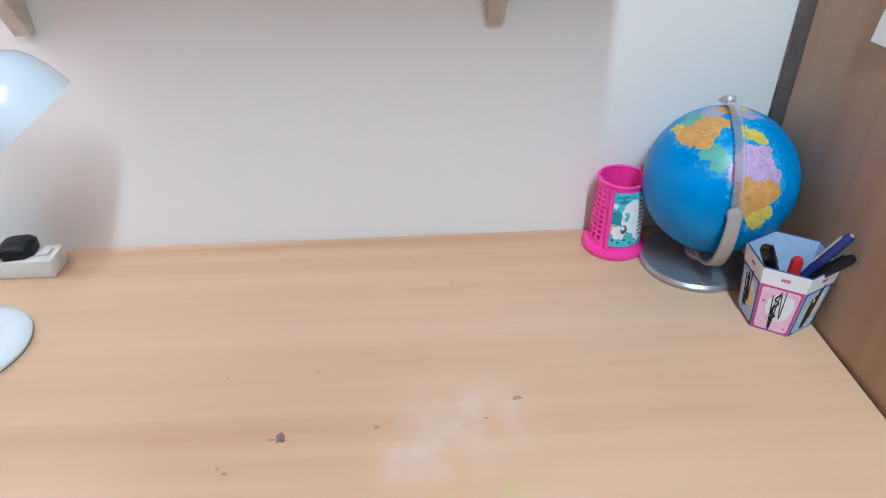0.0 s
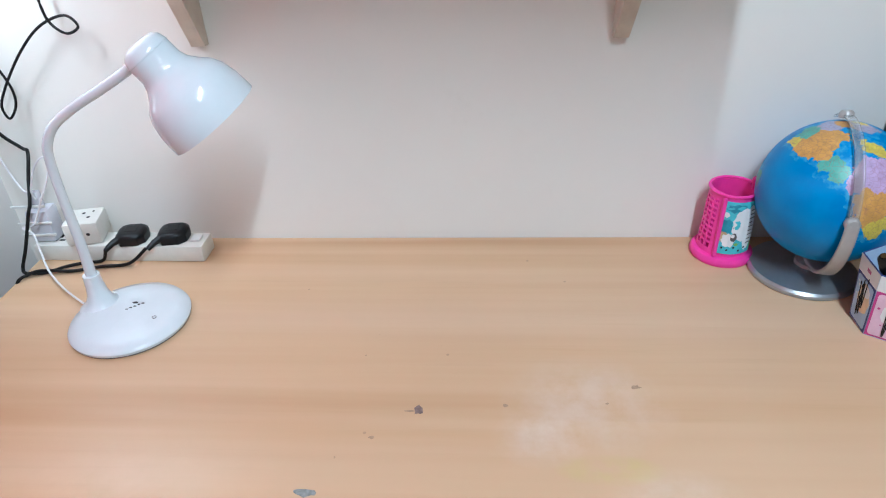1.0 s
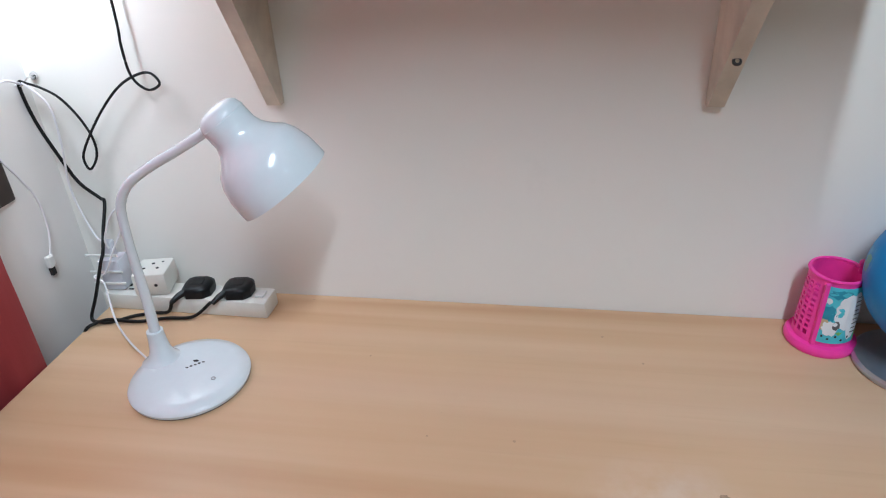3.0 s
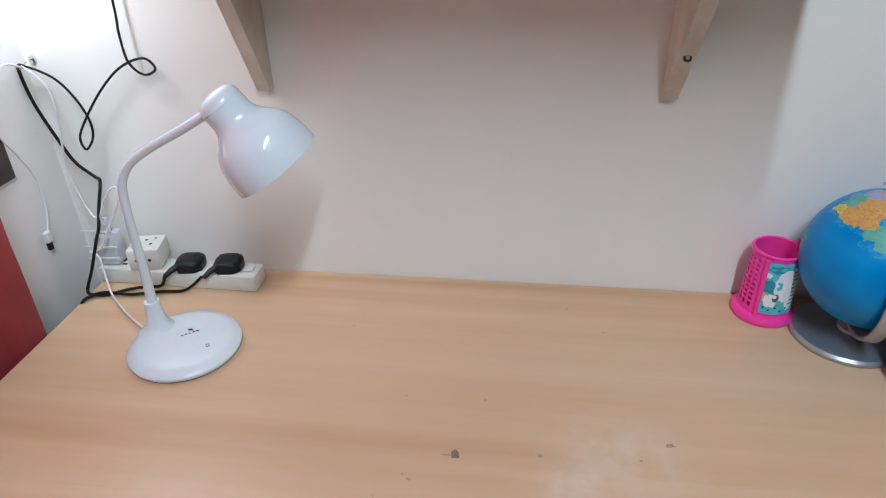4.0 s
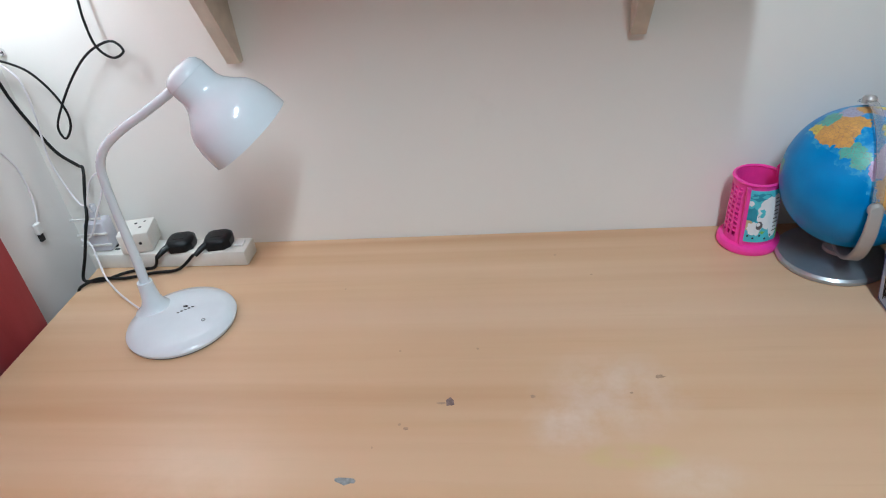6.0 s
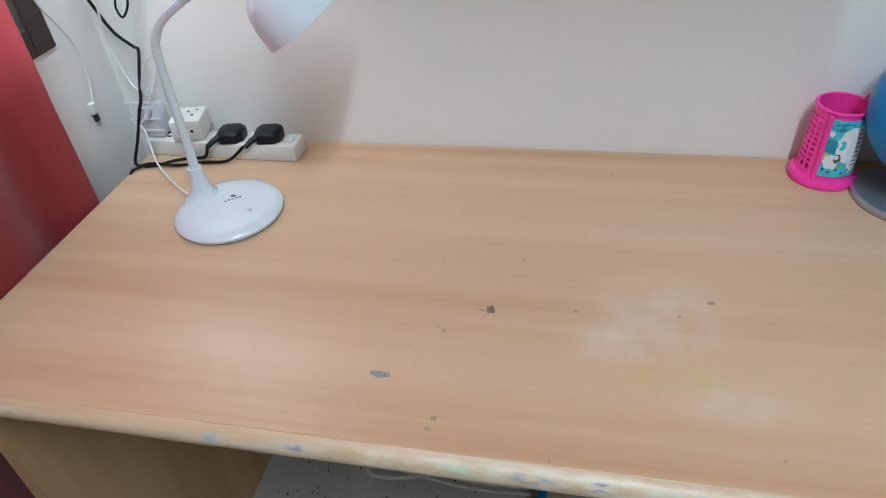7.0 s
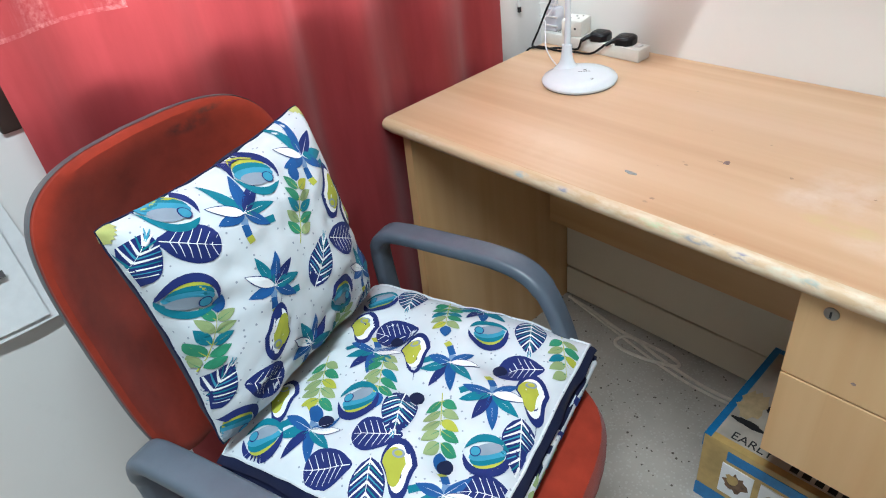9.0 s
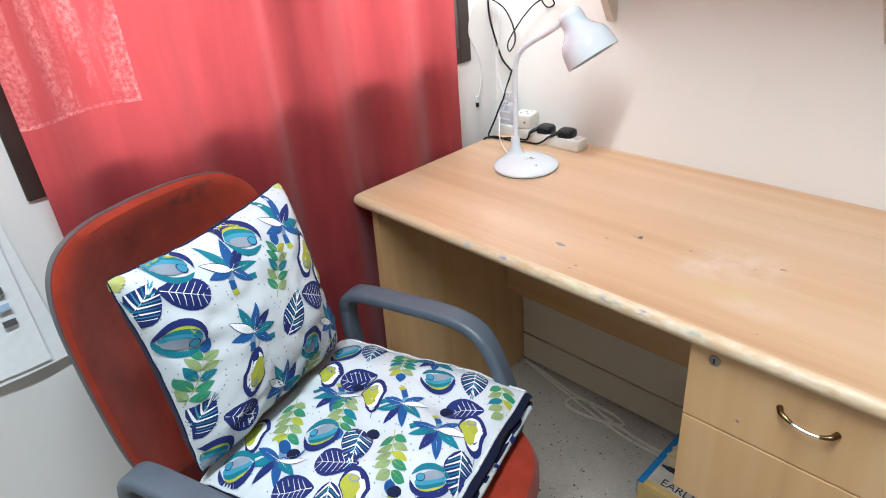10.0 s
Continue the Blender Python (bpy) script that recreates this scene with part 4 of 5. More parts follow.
for i in range(95):
    a, b = rings[i], rings[i + 1]
    for j in range(4):
        bm.faces.new((a[j], a[(j + 1) % 4], b[(j + 1) % 4], b[j]))
part("meridian_ring", bm, CLEAR, globe, "clear plastic meridian ring", True)
down = Vector((p_dir.x, p_dir.y, 0)).normalized()
arc = []
for i in range(33):
    a = i / 32
    th0 = math.atan2(p_dir.z, math.hypot(p_dir.x, p_dir.y))
    th = th0 + (-math.pi / 2 - th0) * a
    arc.append(rel + (down * math.cos(th) + Vector((0, 0, 1)) * math.sin(th)) * (GR + 0.010 + 0.004 * math.sin(math.pi * a)))
sec = round_rect(0.015, 0.006, 0.0025, 3)
side = down.cross(Vector((0, 0, 1)))
bm = bmesh.new()
rings = []
for i, q in enumerate(arc):
    o = (q - rel).normalized()
    k = 1.0 + 0.35 * (i / 32)
    rings.append([bm.verts.new(q + side * a * k + o * b) for a, b in sec])
for a, b in zip(rings, rings[1:]):
    for j in range(len(sec)):
        bm.faces.new((a[j], a[(j + 1) % len(sec)], b[(j + 1) % len(sec)], b[j]))
bm.faces.new(rings[0])
bm.faces.new(rings[-1][::-1])
part("support_arm", bm, SILVER, globe, "curved silver support arm", True)
part("arm_foot", lathe([(0.020, 0.012), (0.019, 0.018), (0.012, 0.021), (0, 0.0215)], 28, m=Matrix.Translation((rel.x, 0, 0))), SILVER, globe, smooth=True)
for d, nm in ((p_dir, "pivot_cap"), (t_dir, "pole_cap")):
    part(nm, lathe([(0.0085, 0.0), (0.0085, 0.006), (0.006, 0.009), (0, 0.010)], 20, m=Matrix.Translation(rel + d * (GR + 0.003)) @ d.to_track_quat("Z", "Y").to_matrix().to_4x4()), SILVER, globe, smooth=True)

# ---- hexagonal pencil cup ----
cup = thing("pencil_cup", Matrix.Translation((1.1520, -0.2075, DZ)) @ Matrix.Rotation(radians(-33), 4, "Z"), "six-sided printed card pencil cup holding pens", "pencil cup")
CR0, CR1, CH = 0.0395, 0.0485, 0.088


def hexring(r, z):
    return [Vector((r * math.cos(radians(60 * i)), r * math.sin(radians(60 * i)), z)) for i in range(6)]


bm = bmesh.new()
layers = [[bm.verts.new(p) for p in hexring(r, z)] for r, z in ((CR0, 0), (CR1, CH), (CR1 - 0.0015, CH), (CR0 - 0.0015, 0.003))]
for a, b in zip(layers, layers[1:]):
    for j in range(6):
        bm.faces.new((a[j], a[(j + 1) % 6], b[(j + 1) % 6], b[j]))
bm.faces.new(layers[0][::-1])
bm.faces.new(layers[-1])
shell = part("shell", bm, PAPER_BLUE, cup, "pale blue card shell")
for i in range(6):
    lo, hi = hexring(CR0, 0), hexring(CR1, CH)
    a, b, c, d = lo[i], lo[(i + 1) % 6], hi[(i + 1) % 6], hi[i]
    nrm = (b - a).cross(d - a).normalized()

    def on(u, v, off, a=a, b=b, c=c, d=d, nrm=nrm):
        return (a * (1 - u) + b * u) * (1 - v) + (d * (1 - u) + c * u) * v + nrm * off

    def patch(outline, off, mt, lab_="", on=on, nm="panel_print"):
        bm_ = bmesh.new()
        vs = [bm_.verts.new(on(u, v, off)) for u, v in outline]
        ws = [bm_.verts.new(on(u, v, off - 0.0002)) for u, v in outline]
        bm_.faces.new(vs)
        bm_.faces.new(ws[::-1])
        for k in range(len(vs)):
            bm_.faces.new((vs[k], ws[k], ws[(k + 1) % len(vs)], vs[(k + 1) % len(vs)]))
        part(nm, bm_, mt, shell, lab_)

    pink = i % 2 == 0
    patch([(0.0, 0.76), (1.0, 0.76), (1.0, 1.0), (0.0, 1.0)], 0.0006, PAPER, "", on, "top_band")
    patch([(0.01, 0.015), (0.99, 0.015), (0.99, 0.76), (0.01, 0.76)], 0.0005, PAPER_MAG if pink else PAPER_NAVY)
    patch([(0.5 + u / 0.042, 0.385 + v / 0.088) for u, v in round_rect(0.036, 0.060, 0.004)], 0.0008, PAPER_PINK if pink else PAPER_BLUE)
    patch([(0.5 + u / 0.042, 0.40 + v / 0.088) for u, v in blob(0.003, 0.004, 0.013, 0.020, i + 3, 18, 0.12)], 0.0011, PAPER if pink else SKIN_TAN, "", on, "print_shape")
    patch([(0.5 + u / 0.042, 0.40 + v / 0.088) for u, v in blob(0.006, 0.016, 0.008, 0.007, i + 13, 14, 0.12)], 0.0014, PAPER, "", on, "print_shape")
    for k in range(4):
        patch([(0.42 + 0.05 * k, 0.86), (0.455 + 0.05 * k, 0.86), (0.455 + 0.05 * k, 0.91), (0.42 + 0.05 * k, 0.91)], 0.0009, PAPER_MAG, "", on, "print_bar")
    rng = random.Random(40 + i)
    pts = [on(0.36 + 0.045 * q + rng.uniform(-0.04, 0.04), (0.62, 0.12)[q % 2] + rng.uniform(-0.12, 0.12) + 0.02 * q, 0.0017) for q in range(7)]
    part("scribble", sweep(smooth_path(pts, 4), circle(0.00055, 5)), INK, shell, "black pen scribble")
    pts = [on(0.47 + 0.06 * rng.uniform(-1, 1), 0.66 - 0.045 * k, 0.0019) for k in range(11)]
    part("scribble", sweep(smooth_path(pts, 3), circle(0.0009, 5)), INK, shell, "black pen scribble")
    for k in range(9):
        u, v = 0.5 + rng.uniform(-0.36, 0.36), rng.uniform(0.10, 0.66)
        patch([(u + a / 0.042, v + b / 0.088) for a, b in circle(rng.uniform(0.0009, 0.0018), 8)], 0.0010, PAPER_MAG if pink else PAPER, "", on, "print_shape")


part("rim_edge", sweep([hexring(CR1 - 0.0007, CH + 0.0004)[i] for i in range(6)], circle(0.0008, 6), closed=True), PAPER_NAVY, shell, "dark cut edge of the card")


def pen(name, foot, tip, r, mt, cap, label, ring_mt=None):
    """A pen leaning in the cup, from its foot to the end that sticks out."""
    f, t = Vector(foot), Vector(tip)
    d = t - f
    m = Matrix.Translation(f) @ d.to_track_quat("Z", "Y").to_matrix().to_4x4()
    ln = d.length
    th = thing(name, m, label, "pen", "pens in the cup")
    part("barrel", lathe([(0, 0), (r * 0.4, 0.001), (r, 0.012), (r, ln * 0.62)], 16), mt, th, smooth=True)
    part("cap", lathe([(r, ln * 0.62), (r * 1.15, ln * 0.63), (r * 1.12, ln - 0.004), (r * 0.8, ln), (0, ln)], 16), cap, th, smooth=True)
    part("clip", box(-0.0015, 0.0015, r * 1.15, r * 1.15 + 0.002, ln * 0.68, ln - 0.006, 0.0006), ring_mt or cap, th)
    if ring_mt:
        part("ring", lathe([(0, 0), (r * 0.55, 0.0), (r * 0.55, 0.0012), (0, 0.0012)], 16, m=Matrix.Translation((0, 0, ln))), ring_mt, th)


pen("marker_pen", (1.168, -0.196, 0.7545), (1.108, -0.223, 0.860), 0.0062, BLACK, BLACK, "thick black marker leaning in the cup", BRASS)
pen("ballpoint_pen", (1.122, -0.216, 0.7545), (1.183, -0.243, 0.884), 0.0046, BLUE_PEN, BLUE_PEN, "dark blue ballpoint pen in the cup", SILVER)
pen("felt_pen", (1.128, -0.200, 0.7545), (1.183, -0.257, 0.866), 0.0050, BLACK, BLACK, "black felt pen in the cup")
pen("red_pen", (1.150, -0.222, 0.7545), (1.146, -0.226, 0.846), 0.0058, RED_INK, RED_INK, "short red pen in the cup")

# ---- calendar on the window wall ----
cal = thing("wall_calendar", Matrix.Translation((WX + 0.001, -1.205, 0.66)), "white wall calendar with curled pages", "calendar")
for k, (off, w, dz, yy) in enumerate(((0.002, 0.24, 0.0, 0.0), (0.006, 0.24, 0.012, -0.012))):
    bm = bmesh.new()
    g = [[bm.verts.new((off + 0.012 * (1 - v) ** 3 + 0.004 * math.sin(6 * u + k), yy - w * u + 0.02 * (1 - v) * (1 - k), dz + 0.30 * v)) for u in np.linspace(0, 1, 10)] for v in np.linspace(0, 1, 14)]
    for a, b in zip(g, g[1:]):
        for i in range(9):
            bm.faces.new((a[i], a[i + 1], b[i + 1], b[i]))
    part("page", bm, PAPER, cal, smooth=True)
for r in range(4):
    for c in range(3):
        part("print_bar", box(0.021, 0.0214, -0.055 - 0.05 * c, -0.035 - 0.05 * c, 0.10 + 0.03 * r, 0.112 + 0.03 * r), PAPER_BLUE if r % 2 else GREY_TRIM, cal)

# ---- box under the drawers ----
BX0, BX1, BY0, BY1, BZ = 0.648, 1.06, -0.396, -0.090, 0.19
game = thing("game_box", Matrix(), "blue and tan printed game box on the floor", "box")
part("box_body", box(BX0, BX1, BY0, BY1, 0.0, BZ, 0.002), BOX_TAN, game)
T = 0.0012
edge = part("top_print", box(BX0 + 0.014, BX1 - 0.014, BY0 + 0.016, BY1 - 0.014, BZ, BZ + T), BOX_TOP, game, "dull tan and white printed box top")
part("top_border", box(BX0, BX0 + 0.0135, BY0, BY1, BZ, BZ + T), BOX_BLUE, game, "blue border")
part("top_border", box(BX0 + 0.014, BX1, BY1 - 0.0135, BY1, BZ, BZ + T), BOX_BLUE, game, "blue border")
part("top_border", box(BX0 + 0.014, BX1, BY0, BY0 + 0.0155, BZ, BZ + T), BOX_TAN, game, "tan border")
part("side_band", box(BX0 - T, BX0, BY0, BY1, 0.155, BZ), BOX_BLUE, game, "blue band")
part("side_band", box(BX0 - T, BX0, BY0, BY1, 0.0, 0.035), BOX_BLUE, game, "blue band")
part("front_band", box(BX0, BX1, BY0 - T, BY0, 0.0, 0.040), BOX_BLUE, game, "blue band")
part("front_band", box(BX0 + 0.05, BX1, BY0 - T, BY0, 0.150, 0.176), BOX_BLUE, game, "blue band")
for k in range(5):
    x = BX0 + 0.045 + 0.075 * k
    pic = part("picture_panel", box(x, x + 0.062, BY0 - 2 * T, BY0, 0.055, 0.140), PAPER, game, "small white picture panel")
    part("picture_print", slab(blob(x + 0.031, 0.098, 0.021, 0.024, 20 + k, 18, 0.3), BY0 - 2.6 * T, BY0 - 2 * T, axis="y"), BROWN_INK, pic)
    part("picture_print", slab(blob(x + 0.024, 0.108, 0.012, 0.013, 50 + k, 14, 0.25), BY0 - 3.2 * T, BY0 - 2.6 * T, axis="y"), BOX_TAN, pic)
for cx, cy, rx, ry, mt, sd in ((0.685, -0.275, 0.024, 0.045, PAPER_TAN, 1), (0.735, -0.225, 0.020, 0.014, INK, 2), (0.748, -0.195, 0.009, 0.026, INK, 3), (0.720, -0.265, 0.010, 0.010, INK, 4), (0.765, -0.240, 0.012, 0.008, INK, 5), (0.70, -0.325, 0.03, 0.008, INK, 6)):
    part("top_picture", slab(blob(cx, cy, rx, ry, sd, 20, 0.25), BZ + T, BZ + 1.6 * T), mt, edge)


def lettering(text, size, m, mt, parent):
    cu = bpy.data.curves.new("lettering", "FONT")
    cu.body, cu.size, cu.extrude = text, size, 0.0003
    tmp = bpy.data.objects.new("lettering", cu)
    scene.collection.objects.link(tmp)
    me = bpy.data.meshes.new_from_object(tmp.evaluated_get(bpy.context.evaluated_depsgraph_get()))
    bpy.data.objects.remove(tmp)
    me.materials.clear()
    me.materials.append(mt)
    ob = new("lettering", me)
    ob.parent = parent
    ob.matrix_basis = m
    return tagged(ob, "black printed word")


lettering("EARLY", 0.028, Matrix.Translation((0.688, -0.376, BZ + 1.7 * T)), INK, edge)
for k in range(5):
    part("print_bar", box(0.80 + 0.022 * k, 0.814 + 0.022 * k, -0.376, -0.358, BZ + T, BZ + 1.5 * T), INK, edge)

# ---- loose cable on the floor ----
loose = thing("floor_cable", Matrix(), "dusty cream cable coiled on the floor by the skirting", "cable")
wire("cable_run", [(0.06, -0.055, 0.005), (0.15, -0.065, 0.0045), (0.26, -0.085, 0.0045), (0.40, -0.085, 0.0045), (0.44, -0.105, 0.0045), (0.36, -0.135, 0.0045), (0.285, -0.140, 0.0045), (0.268, -0.115, 0.0045), (0.30, -0.092, 0.009), (0.40, -0.110, 0.0045), (0.52, -0.125, 0.0045), (0.62, -0.12, 0.0045)], 0.0045, CABLE_OLD, loose)
wire("cable_run", [(0.08, -0.060, 0.0045), (0.22, -0.090, 0.0045), (0.38, -0.125, 0.0045), (0.50, -0.140, 0.0045), (0.63, -0.135, 0.0045)], 0.0035, CABLE_OLD, loose)

# ---- office chair (x forward, y to its left, z up from the floor) ----
CM = Matrix.Translation((0.427, -0.925, 0)) @ Matrix.Rotation(math.atan2(0.295, 0.956), 4, "Z")
chair = thing("office_chair", CM, "red cloth office chair with grey plastic arms", "chair")


def rounded_plate(w0, w1, d0, d1, n=40):
    """An outline with rounded corners: x from d0 to d1, half-widths w0 behind and w1 in front."""
    out = []
    for i in range(n):
        a = 2 * math.pi * i / n
        c, s = math.cos(a), math.sin(a)
        e = 0.55
        x = (abs(c) ** e) * (1 if c > 0 else -1)
        y = (abs(s) ** e) * (1 if s > 0 else -1)
        k = (x + 1) / 2
        out.append((d0 + (d1 - d0) * k, y * (w0 + (w1 - w0) * k)))
    return out


bm = bmesh.new()
prof = [(0.90, 0.425), (0.98, 0.432), (1.0, 0.448), (1.0, 0.470), (0.97, 0.490), (0.88, 0.502), (0.6, 0.506), (0.3, 0.505)]
ol = rounded_plate(0.215, 0.235, -0.225, 0.270, 56)
rings = [[bm.verts.new((0.02 + (x - 0.02) * s, y * s, z - 0.012 * max(0, x - 0.18) / 0.09)) for x, y in ol] for s, z in prof]
for a, b in zip(rings, rings[1:]):
    for i in range(len(ol)):
        bm.faces.new((a[i], a[(i + 1) % len(ol)], b[(i + 1) % len(ol)], b[i]))
bm.faces.new(rings[0][::-1])
bm.faces.new(rings[-1])
part("seat", bm, RED_CLOTH, chair, "rounded red cloth seat", True)
bm = bmesh.new()
rings = [[bm.verts.new((0.02 + (x - 0.02) * s, y * s, z)) for x, y in ol] for s, z in ((0.82, 0.405), (0.97, 0.412), (0.985, 0.4245))]
for a, b in zip(rings, rings[1:]):
    for i in range(len(ol)):
        bm.faces.new((a[i], a[(i + 1) % len(ol)], b[(i + 1) % len(ol)], b[i]))
bm.faces.new(rings[0][::-1])
bm.faces.new(rings[-1])
part("seat_shell", bm, GREY_TRIM, chair, "grey plastic seat shell", True)


def back_front(y, z):
    """The front of the backrest, hollowed between its sides."""
    return -0.262 - 0.13 * (z - 0.5) - 0.085 * (1 - (y / 0.25) ** 2) + 0.02 * ((z - 0.72) / 0.24) ** 2 - 0.045 * max(0.0, 1 - ((y - 0.015) / 0.205) ** 2) * max(0.0, 1 - ((z - 0.70) / 0.225) ** 2)


def back_outline(s, n=112):
    out = []
    for i in range(n):
        a = 2 * math.pi * i / n
        c, q = math.cos(a), math.sin(a)
        y = 0.015 + 0.216 * s * abs(c) ** 0.42 * (1 if c > 0 else -1)
        z = 0.700 + 0.238 * s * abs(q) ** 0.42 * (1 if q > 0 else -1)
        out.append((y, z))
    return out


def back_solid(levels):
    bm = bmesh.new()
    rings = []
    for s, off in levels:
        rings.append([bm.verts.new((back_front(y, z) + off, y, z)) for y, z in back_outline(s)])
    n = len(rings[0])
    for a, b in zip(rings, rings[1:]):
        for i in range(n):
            bm.faces.new((a[i], a[(i + 1) % n], b[(i + 1) % n], b[i]))
    for r, flip in ((rings[0], True), (rings[-1], False)):
        c = bm.verts.new(sum((v.co for v in r), Vector()) / n)
        c.co.x = back_front(0, 0.70) + (levels[0][1] if flip else levels[-1][1])
        for i in range(n):
            bm.faces.new((r[i], r[(i + 1) % n], c))
    return bm


part("backrest", back_solid([(0.97, -0.022), (0.983, -0.011), (0.98, -0.004), (0.95, 0.004), (0.91, 0.008), (0.85, 0.010), (0.76, 0.012), (0.65, 0.012), (0.52, 0.012), (0.4, 0.012), (0.2, 0.012)]), RED_BACK, chair, "tall curved red cloth backrest", True)
part("back_shell", back_solid([(0.2, -0.036), (0.4, -0.036), (0.6, -0.036), (0.8, -0.034), (0.95, -0.030), (0.978, -0.024), (0.990, -0.015), (0.987, -0.009), (0.981, -0.0115), (0.96, -0.024)]), GREY_TRIM, chair, "grey plastic back shell and rim", True)
part("back_stem", box(-0.452, -0.436, -0.04, 0.04, 0.388, 0.66, 0.005), DARK_STEEL, chair, "black steel back stem")
part("back_bar", box(-0.4515, 0.02, -0.035, 0.035, 0.388, 0.404, 0.004), DARK_STEEL, chair)

for sgn, yc, fore, lift in ((1, 0.262, -0.006, 0.0), (-1, -0.254, -0.012, 0.010)):
    pts = [(-0.178, yc, 0.415), (-0.185, yc, 0.50), (-0.191, yc, 0.580), (-0.189, yc, 0.624), (-0.169, yc, 0.649), (-0.133, yc, 0.656), (-0.053, yc, 0.656), (0.037, yc, 0.653), (0.093, yc - sgn * 0.004, 0.642), (0.128, yc - sgn * 0.012, 0.617), (0.157, yc - sgn * 0.022, 0.568), (0.178, yc - sgn * 0.030, 0.505), (0.184, yc - sgn * 0.036, 0.455), (0.174, yc - sgn * 0.045, 0.415)]
    path = smooth_path([(x + fore, y, z + lift * min(1, (z - 0.415) / 0.2)) for x, y, z in pts], 6)
    sec = round_rect(0.046, 0.024, 0.010, 4)
    bm = bmesh.new()
    rings = []
    for i, q in enumerate(path):
        d = (path[min(i + 1, len(path) - 1)] - path[max(i - 1, 0)]).normalized()
        s = Vector((0, 1, 0))
        u = d.cross(s).normalized()
        s = u.cross(d).normalized()
        k = 1.0 if q.z > 0.62 else 0.88
        rings.append([bm.verts.new(q + s * a * k + u * b) for a, b in sec])
    for a, b in zip(rings, rings[1:]):
        for j in range(len(sec)):
            bm.faces.new((a[j], a[(j + 1) % len(sec)], b[(j + 1) % len(sec)], b[j]))
    bm.faces.new(rings[0])
    bm.faces.new(rings[-1][::-1])
    part("armrest", bm, ARM, chair, "slate grey plastic loop armrest", True)
    part("arm_mount", box(-0.20, 0.19, min(yc, yc - sgn * 0.13), max(yc, yc - sgn * 0.13), 0.398, 0.4035, 0.002), DARK_STEEL, chair)
part("gas_column", lathe([(0, 0.10), (0.026, 0.10), (0.026, 0.25), (0.016, 0.255), (0.016, 0.388), (0, 0.388)], 24), DARK_STEEL, chair, smooth=True)
part("hub", lathe([(0, 0.065), (0.042, 0.065), (0.045, 0.085), (0.034, 0.11), (0, 0.11)], 24), BLACK, chair, smooth=True)
for k in range(5):
    a = radians(72 * k + 20)
    d = Vector((math.cos(a), math.sin(a), 0))
    leg = part("leg", sweep([d * 0.035 + Vector((0, 0, 0.088)), d * 0.15 + Vector((0, 0, 0.080)), d * 0.275 + Vector((0, 0, 0.066))], round_rect(0.042, 0.024, 0.006), scale=[1.1, 0.9, 0.7]), BLACK, chair, smooth=True)
    wheel = part("caster", lathe([(0, -0.020), (0.020, -0.020), (0.026, -0.014), (0.026, 0.014), (0.020, 0.020), (0, 0.020)], 24, m=Matrix.Translation(d * 0.275 + Vector((0, 0, 0.026))) @ Matrix.Rotation(a + 0.9, 4, "Z") @ Matrix.Rotation(radians(90), 4, "X")), BLACK, leg, smooth=True)
    part("caster_stem", sweep([d * 0.275 + Vector((0, 0, 0.05)), d * 0.275 + Vector((0, 0, 0.064))], circle(0.006)), DARK_STEEL, leg)


# ---- printed leaves and fruit, as drawn on the cloth ----
def leaf(cx, cy, ln, w, ang, n=9, tip=1.25):
    """A pointed leaf outline from its foot at (cx, cy)."""
    c, s = math.cos(ang), math.sin(ang)
    up = [(ln * t, w * math.sin(math.pi * t ** (1 / tip)) ** 0.85 if 0 < t < 1 else 0.0) for t in [i / n for i in range(n + 1)]]
    pts = up + [(x, -y) for x, y in up[-2:0:-1]]
    return [(cx + x * c - y * s, cy + x * s + y * c) for x, y in pts]


def ring_part(cx, cy, r0, r1, a0, a1, ang, sx=1.0, n=14):
    """A crescent between two radii, split into quads."""
    c, s = math.cos(ang), math.sin(ang)
    out = []
    for i in range(n):
        q = []
        for rr, ii in ((r0, i), (r1, i), (r1, i + 1), (r0, i + 1)):
            a = a0 + (a1 - a0) * ii / n
            f = ii / n
            if rr == r0:
                rr = r1 - (r1 - r0) * math.sin(math.pi * f) ** 0.6
            x, y = rr * sx * math.cos(a), rr * math.sin(a)
            q.append((cx + x * c - y * s, cy + x * s + y * c))
        out.append(q)
    return out


def oval(cx, cy, rx, ry, ang=0.0, n=18):
    c, s = math.cos(ang), math.sin(ang)
    return [(cx + rx * math.cos(t) * c - ry * math.sin(t) * s, cy + rx * math.cos(t) * s + ry * math.sin(t) * c) for t in [2 * math.pi * i / n for i in range(n)]]


def pear(cx, cy, k, ang, n=26):
    c, s = math.cos(ang), math.sin(ang)
    out = []
    for i in range(n):
        t = 2 * math.pi * i / n
        y = math.cos(t)
        w = 0.56 * math.sin(t) * (1.0 if y < -0.1 else 1.0 - 0.30 * ((y + 0.1) / 1.1) ** 0.6 - 0.16 * math.sin(math.pi * min(1, (y + 0.1) / 0.9)))
        x, y = w * k, y * k
        out.append((cx + x * c - y * s, cy + x * s + y * c))
    return out


NAVY, BLUE, TEAL, GREEN, SAGE, LIME, GREY, SKY, WHITE, AQUA = range(10)


